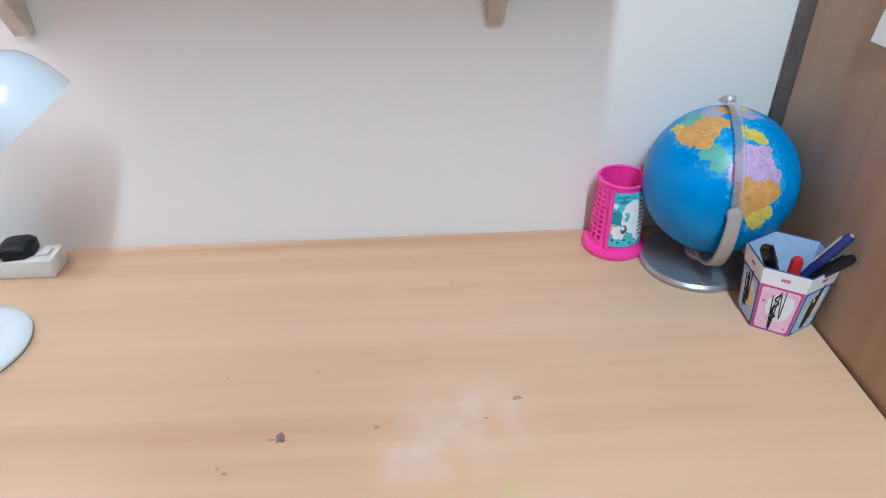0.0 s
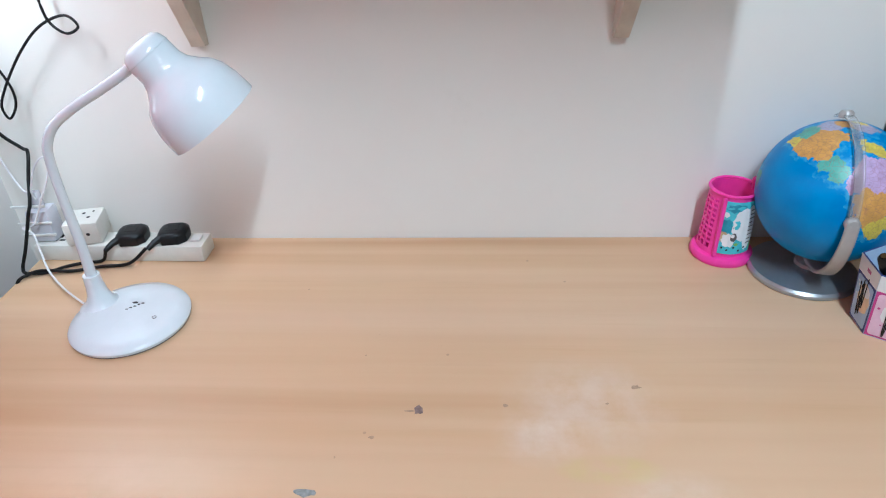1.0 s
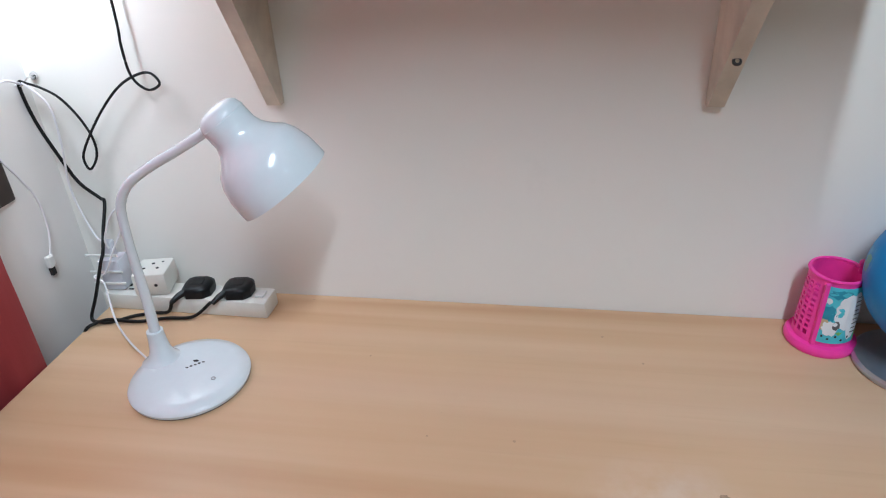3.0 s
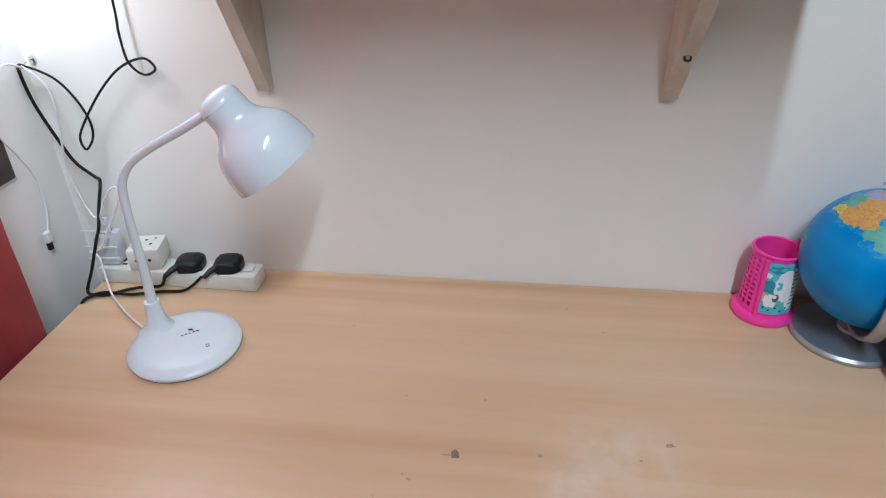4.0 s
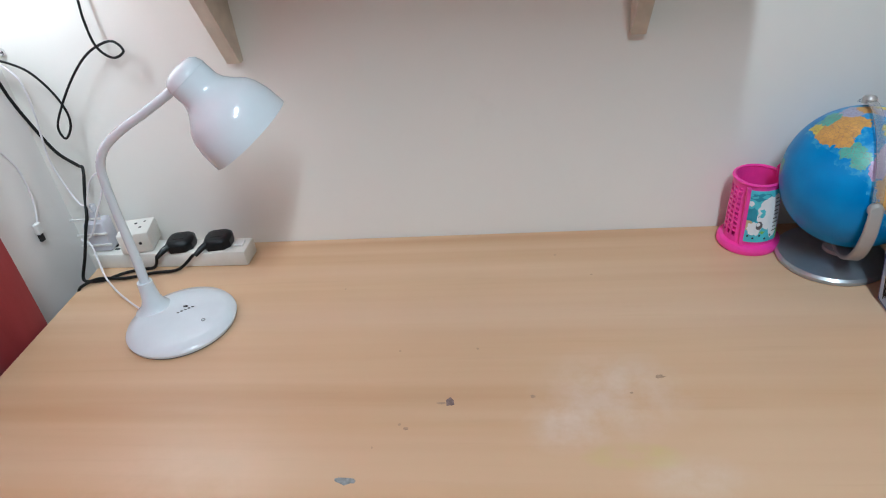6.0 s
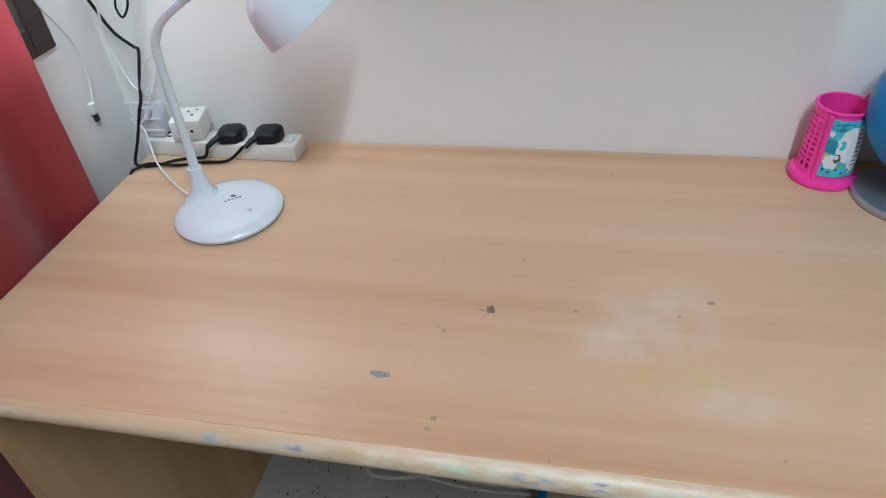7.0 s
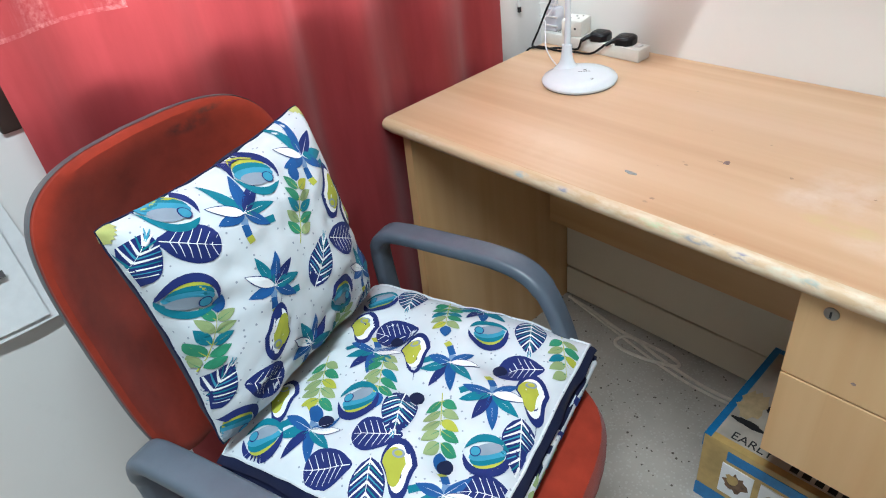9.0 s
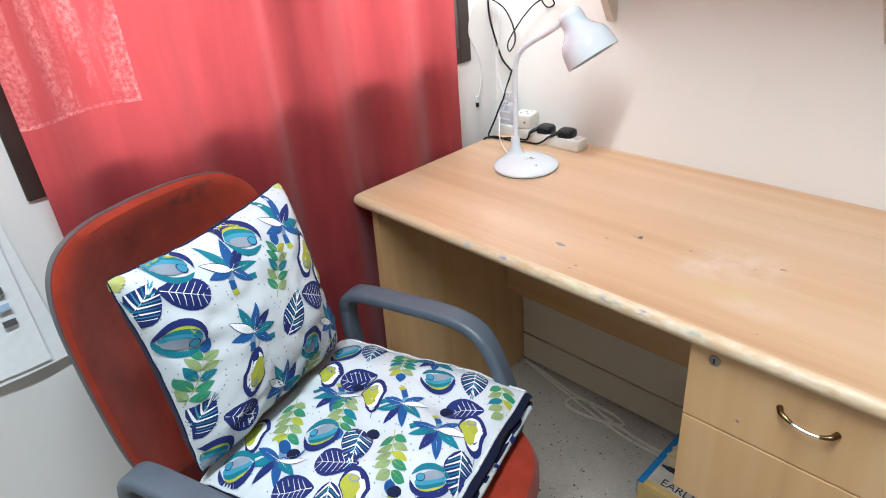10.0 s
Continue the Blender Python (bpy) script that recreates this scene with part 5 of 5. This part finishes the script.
def motif(kind, cx, cy, rot, z, rng):
    """The shapes of one motif: (outline, ink, layer)."""
    out = []
    z *= {"p": 1.0, "h": 0.98, "s": 1.02, "g": 1.12, "e": 1.08, "f": 0.94}[kind]
    c, s = math.cos(rot), math.sin(rot)

    def at(x, y):
        return cx + x * c - y * s, cy + x * s + y * c

    def vein(a, b, w, ink, layer):
        (x0, y0), (x1, y1) = at(*a), at(*b)
        d = math.hypot(x1 - x0, y1 - y0) or 1
        ux, uy = -(y1 - y0) / d * w, (x1 - x0) / d * w
        out.append(([(x0 + ux, y0 + uy), (x0 - ux, y0 - uy), (x1 - ux * 0.5, y1 - uy * 0.5), (x1 + ux * 0.5, y1 + uy * 0.5)], ink, layer))

    if kind == "p":
        x0, y0 = at(0.0, -0.012)
        inks = [BLUE, TEAL, NAVY, BLUE, TEAL, TEAL, BLUE]
        for k in range(7):
            a = rot + radians(-25 + 230 * k / 6 + rng.uniform(-6, 6))
            ln = z * (0.036 + 0.010 * math.sin(math.pi * k / 6) + rng.uniform(-0.003, 0.003))
            outline_only = k == 5
            out.append((leaf(x0, y0, ln, 0.0072 * z, a, 12), NAVY if outline_only else inks[k], 1))
            if outline_only:
                out.append((leaf(x0 + 0.001 * math.cos(a), y0 + 0.001 * math.sin(a), ln - 0.0024, 0.0059 * z, a, 12), WHITE, 2))
            e = (math.cos(a) * ln * 0.75, math.sin(a) * ln * 0.75)
            out.append(([(x0 - 0.0004 * math.sin(a), y0 + 0.0004 * math.cos(a)), (x0 + 0.0004 * math.sin(a), y0 - 0.0004 * math.cos(a)), (x0 + e[0], y0 + e[1])], WHITE if k != 5 else GREY, 3))
        pts = [at(0, -0.012), at(0.012, -0.021), at(0.030, -0.024), at(0.044, -0.020)]
        low = [at(-0.001, -0.012), at(-0.003, -0.027), at(0.001, -0.042), at(0.006, -0.050)]
        for (xa, ya), (xb, yb), ink in [*zip(pts, pts[1:], (GREY, TEAL, TEAL)), *zip(low, low[1:], (SKY, BLUE, LIME))]:
            d = math.hypot(xb - xa, yb - ya)
            ux, uy = -(yb - ya) / d * 0.0045 * z, (xb - xa) / d * 0.0045 * z
            out.append(([(xa + ux, ya + uy), (xa - ux, ya - uy), (xb - ux, yb - uy), (xb + ux, yb + uy)], ink, 0))
    elif kind == "h":
        ln = 0.060 * z
        pts = []
        for i in range(24):
            t = 2 * math.pi * i / 24
            x, y = -0.5 * ln * math.cos(t), 0.42 * ln * math.sin(t) * (0.55 + 0.45 * (1 - math.cos(t)) / 2) * 1.15
            if math.cos(t) > 0.9:
                x -= 0.1 * ln * (math.cos(t) - 0.9) * 5
            pts.append(at(x, y))
        out.append((pts, NAVY, 1))
        vein((-0.5 * ln, 0), (0.56 * ln, 0), 0.0006 * z, WHITE, 2)
        for k in range(6):
            x = (-0.30 + 0.13 * k) * ln
            h = 0.30 * ln * (0.45 + 0.55 * math.sin(math.pi * (k + 1) / 7))
            for sg in (1, -1):
                vein((x - 0.05 * ln, 0), (x + 0.08 * ln, sg * h), 0.0005 * z, WHITE, 2)
    elif kind == "s":
        ln = 0.072 * z
        x0, y0 = at(0, -0.5 * ln)
        out.append((leaf(x0, y0, ln, 0.021 * z, rot + math.pi / 2, 12), NAVY, 1))
        vein((0, -0.5 * ln), (0, 0.5 * ln), 0.0007 * z, WHITE, 3)
        for k in range(12):
            y = (-0.44 + 0.072 * k) * ln
            w = 0.0195 * z * math.sin(math.pi * min(0.97, y / ln + 0.66) ** 0.8) ** 0.85
            for sg in (1, -1):
                vein((0, y), (sg * w, y + 0.014 * z), (0.0010 if k % 2 else 0.0013) * z, (WHITE, TEAL, WHITE, AQUA)[k % 4], 2)
    elif kind == "g":
        vein((0, -0.040 * z), (0, 0.030 * z), 0.0006 * z, LIME, 0)
        for k in range(5):
            y = (-0.028 + 0.0125 * k) * z
            for sg in (1, -1):
                x0, y0 = at(0.001 * sg, y)
                a = rot + math.pi / 2 - sg * radians(52 + 4 * (k % 2))
                ln = (0.0205 + 0.003 * math.sin(math.pi * k / 4)) * z
                ink = [SAGE, GREEN, SAGE, SAGE, GREEN, SAGE, LIME, TEAL][(k * 3 + (sg > 0) + int(rng.random() * 2)) % 8]
                out.append((leaf(x0, y0, ln, 0.0056 * z, a, 10), ink, 1))
                tip = (x0 + 0.8 * ln * math.cos(a), y0 + 0.8 * ln * math.sin(a))
                out.append(([(x0 - 0.0005 * math.sin(a), y0 + 0.0005 * math.cos(a)), (x0 + 0.0005 * math.sin(a), y0 - 0.0005 * math.cos(a)), tip], GREEN if ink in (SAGE, LIME) else LIME, 2))
        x0, y0 = at(0, 0.030 * z)
        out.append((leaf(x0, y0, 0.020 * z, 0.0070 * z, rot + math.pi / 2, 7), BLUE, 1))
    elif kind == "e":
        out.append((pear(cx, cy, 0.034 * z, rot), NAVY, 1))
        out.append((pear(*at(0.0012 * z, 0.0), 0.0265 * z, rot), WHITE, 2))
        out.append((pear(*at(0.0050 * z, -0.001), 0.0215 * z, rot), LIME, 3))
        out.append((oval(*at(0.001, -0.0150 * z), 0.0068 * z, 0.0055 * z, rot), GREY, 4))
        out.append((oval(*at(0.001, -0.0150 * z), 0.0042 * z, 0.0034 * z, rot), LIME, 5))
        vein((0, 0.033 * z), (0.002, 0.042 * z), 0.0005 * z, NAVY, 1)
    elif kind == "f":
        r = 0.029 * z
        for q in ring_part(cx, cy, r * 0.62, r, radians(-20), radians(190), rot):
            out.append((q, NAVY, 2))
        for q in ring_part(cx, cy, r * 0.66, r * 1.0, radians(185), radians(330), rot):
            out.append((q, TEAL, 2))
        out.append((oval(*at(-0.001, 0.006 * z), r * 0.66, r * 0.52, rot), LIME, 1))
        out.append((oval(*at(-0.001, 0.002 * z), r * 0.74, r * 0.40, rot), TEAL, 2))
        out.append((oval(*at(-0.002, -0.002 * z), r * 0.80, r * 0.30, rot), AQUA, 3))
        out.append((oval(*at(-0.004 * z, -0.008 * z), r * 0.62, r * 0.28, rot), GREY, 4))
        out.append((oval(*at(0.012 * z, -0.008 * z), r * 0.24, r * 0.24, rot), NAVY, 5))
        out.append((oval(*at(0.012 * z, -0.008 * z), r * 0.20, r * 0.20, rot), AQUA, 6))
    return out


def print_cloth(name, motifs, surface, inside, parent, seed, zoom):
    """Lays all motifs on a surface(a, b, height) as one thin printed layer."""
    rng = random.Random(seed)
    bm = bmesh.new()
    for kind, a, b, deg in motifs:
        for outline, ink, layer in motif(kind, a, b, radians(deg), zoom, rng):
            cen = (sum(p[0] for p in outline) / len(outline), sum(p[1] for p in outline) / len(outline))
            if not inside(*cen):
                continue
            if not all(inside(*p) for p in outline):
                cut = []
                for p in outline:
                    k = 1.0
                    while k > 0 and not inside(cen[0] + (p[0] - cen[0]) * k, cen[1] + (p[1] - cen[1]) * k):
                        k -= 0.1
                    cut.append((cen[0] + (p[0] - cen[0]) * k, cen[1] + (p[1] - cen[1]) * k))
                outline = cut
            h = 0.0004 + 0.00032 * layer
            if len(outline) == 4:
                (a0, b0), (a1, b1), (a2, b2), (a3, b3) = outline
                rows = [[bm.verts.new(surface(a0 + (a3 - a0) * s / 4, b0 + (b3 - b0) * s / 4, h)), bm.verts.new(surface(a1 + (a2 - a1) * s / 4, b1 + (b2 - b1) * s / 4, h))] for s in range(5)]
                for r0, r1 in zip(rows, rows[1:]):
                    bm.faces.new((r0[0], r0[1], r1[1], r1[0])).material_index = ink
                continue
            vs = [bm.verts.new(surface(*p, h)) for p in outline]
            if len(vs) == 3:
                bm.faces.new(vs).material_index = ink
            else:
                mid = [bm.verts.new(surface(cen[0] + (p[0] - cen[0]) * 0.5, cen[1] + (p[1] - cen[1]) * 0.5, h)) for p in outline]
                c = bm.verts.new(surface(*cen, h))
                for i in range(len(vs)):
                    j = (i + 1) % len(vs)
                    bm.faces.new((vs[i], vs[j], mid[j], mid[i])).material_index = ink
                    bm.faces.new((mid[i], mid[j], c)).material_index = ink
    ob = part(name, bm, INKS, parent, "printed blue and green leaves and fruit")
    return tagged(ob, kind="stuff")


# scatter cushion leaning on the backrest
PW, PH = 0.180, 0.171
top_l, bot_l = Vector((-0.249, 0.018, 0.908)), Vector((-0.178, 0.012, 0.578))
mid_l = (top_l + bot_l) / 2
p_up = (top_l - bot_l).normalized()
p_side = Vector((0, 1, 0))
p_out = p_side.cross(p_up).normalized()
if p_out.x < 0:
    p_out = -p_out
cushion = thing("scatter_cushion", CM @ Matrix.Translation(bot_l), "white scatter cushion printed with blue and green leaves", "cushion")


def cushion_point(u, v, sgn, extra=0.0):
    """u, v from -1 to 1 across and up; sgn 1 front, -1 back."""
    ear = 1 - 0.02 * (u * v) ** 16
    x = PW * u * (1 - 0.07 * (1 - v * v)) * ear + 0.002 * noise.noise((v * 7, u, 3)) * abs(u) ** 6
    y = PH * v * (1 - 0.085 * (1 - u * u)) * ear + 0.002 * noise.noise((u * 7, v, 6)) * abs(v) ** 6
    puff = max(0.0, (1 - abs(u) ** 2.6)) ** 0.47 * max(0.0, (1 - abs(v) ** 2.6)) ** 0.47
    pull = noise.noise((math.atan2(v, u) * 5, 2 * sgn, 1)) * (u * u + v * v) * puff ** 0.6
    h = 0.083 * puff + 0.011 * noise.noise((u * 2.2, v * 2.2, 4 + sgn)) * puff ** 0.5 + 0.0045 * noise.noise((u * 6, v * 6, 8)) * puff ** 0.4 + 0.008 * pull - 0.007 * puff * math.exp(-((v + 0.60 - 0.12 * u) / 0.055) ** 2) * max(0, min(1, 0.4 - u)) - 0.006 * puff * math.exp(-((u + v * 0.5 + 0.1) / 0.16) ** 2) * max(0, -v)
    return (mid_l - bot_l) + p_side * x + p_up * y + p_out * (sgn * h + extra)


def cushion_skin(sgn, n=56):
    bm = bmesh.new()
    g = [[bm.verts.new(cushion_point(-1 + 2 * i / n, -1 + 2 * k / n, sgn)) for i in range(n + 1)] for k in range(n + 1)]
    for a, b in zip(g, g[1:]):
        for i in range(n):
            bm.faces.new((a[i], a[i + 1], b[i + 1], b[i]))
    return bm


part("front_panel", cushion_skin(1), COTTON, cushion, "white cotton front panel", True)
part("back_panel", cushion_skin(-1), NAVY_CLOTH, cushion, "plain navy back panel", True)
seam = [cushion_point(u, v, 1) for u, v in [(-1 + 2 * i / 24, -1) for i in range(24)] + [(1, -1 + 2 * i / 24) for i in range(24)] + [(1 - 2 * i / 24, 1) for i in range(24)] + [(-1, 1 - 2 * i / 24) for i in range(24)]]
part("seam", sweep(seam, circle(0.0016, 6), closed=True, up=p_out), NAVY_CLOTH, cushion, "navy piped seam", True)


def on_cushion(a, b, h):
    u, v = a / (PW * 0.96), (b + 0.168) / (PH * 0.96)
    u, v = max(-1, min(1, u)), max(-1, min(1, v))
    p = cushion_point(u, v, 1)
    n = (cushion_point(min(1, u + 0.02), v, 1) - cushion_point(max(-1, u - 0.02), v, 1)).cross(cushion_point(u, min(1, v + 0.02), 1) - cushion_point(u, max(-1, v - 0.02), 1)).normalized()
    return p + (n if n.dot(p_out) > 0 else -n) * (h + 0.0003)


front = [("f", -0.098, -0.012, -20), ("h", -0.110, -0.055, -34), ("s", -0.165, -0.052, -44), ("f", -0.142, -0.113, -20), ("p", -0.030, -0.044, -28), ("g", 0.044, -0.095, -34), ("f", 0.021, -0.026, -20),
         ("p", 0.110, -0.038, -28), ("e", 0.119, -0.111, -28), ("h", 0.098, -0.178, -34), ("s", 0.037, -0.177, -44), ("p", -0.046, -0.147, -28), ("f", 0.058, -0.251, -20), ("e", -0.073, -0.218, -28),
         ("p", -0.018, -0.273, -28), ("g", -0.148, -0.178, -34), ("s", -0.166, -0.242, -44), ("h", -0.109, -0.273, -34), ("f", -0.155, -0.310, -20), ("g", 0.042, -0.312, -34), ("p", 0.135, -0.245, -28), ("e", 0.150, -0.150, -28), ("s", 0.120, -0.312, -44)]
print_cloth("leaf_print", front, on_cushion, lambda a, b: abs(a) < 0.172 and abs(b + 0.168) < 0.166, cushion, 5, 1.08)
for cu in (-1, 1):
    bm = bmesh.new()
    for sgn in (1, -1):
        g = [[bm.verts.new(cushion_point(cu * (0.86 + 0.14 * i / 6), 0.86 + 0.14 * k / 6, sgn, sgn * 0.0016)) for i in range(7)] for k in range(7)]
        for k in range(6):
            for i in range(6):
                if i + k > 5:
                    bm.faces.new((g[k][i], g[k][i + 1], g[k + 1][i + 1], g[k + 1][i]))
    bmesh.ops.delete(bm, geom=[v for v in bm.verts if not v.link_faces], context="VERTS")
    part("corner_tip", bm, LIME_CLOTH, cushion, "pale lime cloth corner", True)

# tufted seat pad
QW = 0.196
pad = thing("seat_pad", CM @ Matrix.Translation((0.004, 0.033, 0.507)), "white tufted seat pad printed with leaves, navy sides", "seat pad")
buttons = [(0.019, -0.021), (0.106, -0.098), (-0.077, -0.106), (0.103, 0.074), (-0.07, 0.068)]


def pad_height(x, y):
    u, v = min(1, abs(x) / QW), min(1, abs(y) / QW)
    h = 0.066 + 0.030 * (1 - u ** 3) * (1 - v ** 3) - 0.012 * (u ** 8 + v ** 8)
    for bx, by in buttons:
        q = (x - bx) ** 2 + (y - by) ** 2
        h -= 0.014 * math.exp(-q / 0.0003) + 0.018 * math.exp(-q / 0.0024)
    return h + 0.008 * noise.noise((x * 13, y * 13, 2)) + 0.004 * noise.noise((x * 32, y * 32, 3)) + 0.004 * u ** 6 * noise.noise((1, y * 24, 9)) + 0.004 * v ** 6 * noise.noise((x * 24, 2, 9))


bm = bmesh.new()
n = 64
g = [[bm.verts.new((QW * (-1 + 2 * i / n), QW * (-1 + 2 * k / n), pad_height(QW * (-1 + 2 * i / n), QW * (-1 + 2 * k / n)))) for i in range(n + 1)] for k in range(n + 1)]
for a, b in zip(g, g[1:]):
    for i in range(n):
        bm.faces.new((a[i], a[i + 1], b[i + 1], b[i]))
part("top_panel", bm, COTTON, pad, "white tufted cotton top", True)
edge_pts = [(-1 + 2 * i / n, -1) for i in range(n)] + [(1, -1 + 2 * i / n) for i in range(n)] + [(1 - 2 * i / n, 1) for i in range(n)] + [(-1, 1 - 2 * i / n) for i in range(n)]
bm = bmesh.new()
rings = []
levels = ((1.0, 0.0), (0.85, 0.006), (0.65, 0.010), (0.48, 0.004), (0.36, 0.010), (0.14, 0.009), (0.0, -0.004))
for w, bulge in levels:
    rings.append([bm.verts.new((QW * u * (1 + (bulge + 0.005 * w * (1 - w) * 4 * noise.noise((u * 5, v * 5, w * 2))) / QW), QW * v * (1 + (bulge + 0.005 * w * (1 - w) * 4 * noise.noise((u * 5, v * 5, w * 2))) / QW), w * pad_height(QW * u, QW * v) + 0.0008 * noise.noise((u * 9, v * 9, w * 5)))) for u, v in edge_pts])
for a, b in zip(rings, rings[1:]):
    for i in range(len(edge_pts)):
        bm.faces.new((a[i], a[(i + 1) % len(edge_pts)], b[(i + 1) % len(edge_pts)], b[i]))
bm.faces.new(rings[-1])
part("side_band", bm, NAVY_CLOTH, pad, "navy cloth sides", True)


def on_side(a, w, h):
    """A point on the lower half of the pad's front side: a along it, w up it."""
    v = max(-1.0, min(1.0, a / QW))
    return Vector((QW + 0.0112 * math.sin(math.pi * min(1, max(0.05, w / 0.5))) + h + 0.002, QW * v, w * pad_height(QW, QW * v)))


bm = bmesh.new()
g = [[bm.verts.new(on_side(-QW + 2 * QW * i / 40, 0.02 + 0.40 * q / 6, 0.0)) for i in range(41)] for q in range(7)]
for a, b in zip(g, g[1:]):
    for i in range(40):
        bm.faces.new((a[i], a[i + 1], b[i + 1], b[i]))
part("lower_band", bm, COTTON, pad, "white printed cotton lower band", True)
rng = random.Random(77)
bm = bmesh.new()
for k in range(26):
    a0, w0, turn = rng.uniform(-QW + 0.02, QW - 0.02), rng.uniform(0.10, 0.34), rng.uniform(0, 6.3)
    ln = rng.uniform(0.016, 0.030)
    pts = [(a, b) for a, b in leaf(0, 0, ln, ln * 0.28, turn, 6)]
    vs = [bm.verts.new(on_side(a0 + a, min(0.41, max(0.03, w0 + b / 0.075)), 0.0012)) for a, b in pts]
    bm.faces.new(vs).material_index = rng.choice((0, 0, 1, 2, 4, 6))
part("leaf_print", bm, INKS, pad, "printed blue and green leaves")
part("piping", sweep([Vector((QW * u * 1.003, QW * v * 1.003, pad_height(QW * u, QW * v))) for u, v in edge_pts], circle(0.0022, 6), closed=True), COTTON, pad, smooth=True)
for bx, by in buttons:
    part("tuft_button", lathe([(0.0115, -0.002), (0.0125, 0.003), (0.010, 0.007), (0, 0.009)], 20, m=Matrix.Translation((bx, by, pad_height(bx, by)))), NAVY_CLOTH, pad, "navy tuft button", True)


def on_pad(a, b, h):
    a, b = max(-QW, min(QW, a)), max(-QW, min(QW, b))
    return Vector((a, b, pad_height(a, b) + h + 0.0004))


seat_print = [("f", -0.142, 0.132, 214), ("s", -0.094, 0.156, 200), ("g", -0.018, 0.141, 206), ("p", 0.028, 0.176, 208), ("f", 0.062, 0.124, 214), ("s", 0.119, 0.151, 200), ("g", 0.178, 0.138, 206),
              ("h", -0.073, 0.075, 202), ("e", -0.019, 0.044, 208), ("p", -0.072, 0.011, 208), ("p", 0.046, 0.034, 208), ("h", 0.130, 0.084, 202), ("e", 0.168, 0.044, 208), ("p", 0.126, 0.005, 208),
              ("g", -0.116, -0.059, 206), ("f", -0.044, -0.070, 214), ("s", 0.018, -0.062, 200), ("g", 0.078, -0.053, 206), ("f", 0.152, -0.069, 214), ("h", 0.011, -0.106, 202), ("e", 0.063, -0.134, 208),
              ("p", -0.079, -0.140, 208), ("s", 0.183, -0.035, 200), ("p", 0.135, -0.150, 208), ("h", 0.176, -0.115, 202), ("h", -0.028, -0.168, 202), ("f", -0.140, -0.168, 214), ("e", -0.152, -0.105, 208), ("s", 0.040, -0.178, 200), ("e", -0.125, 0.062, 208), ("g", -0.040, -0.015, 206)]
print_cloth("leaf_print", seat_print, on_pad, lambda a, b: abs(a) < QW - 0.002 and abs(b) < QW - 0.002, pad, 9, 1.12)
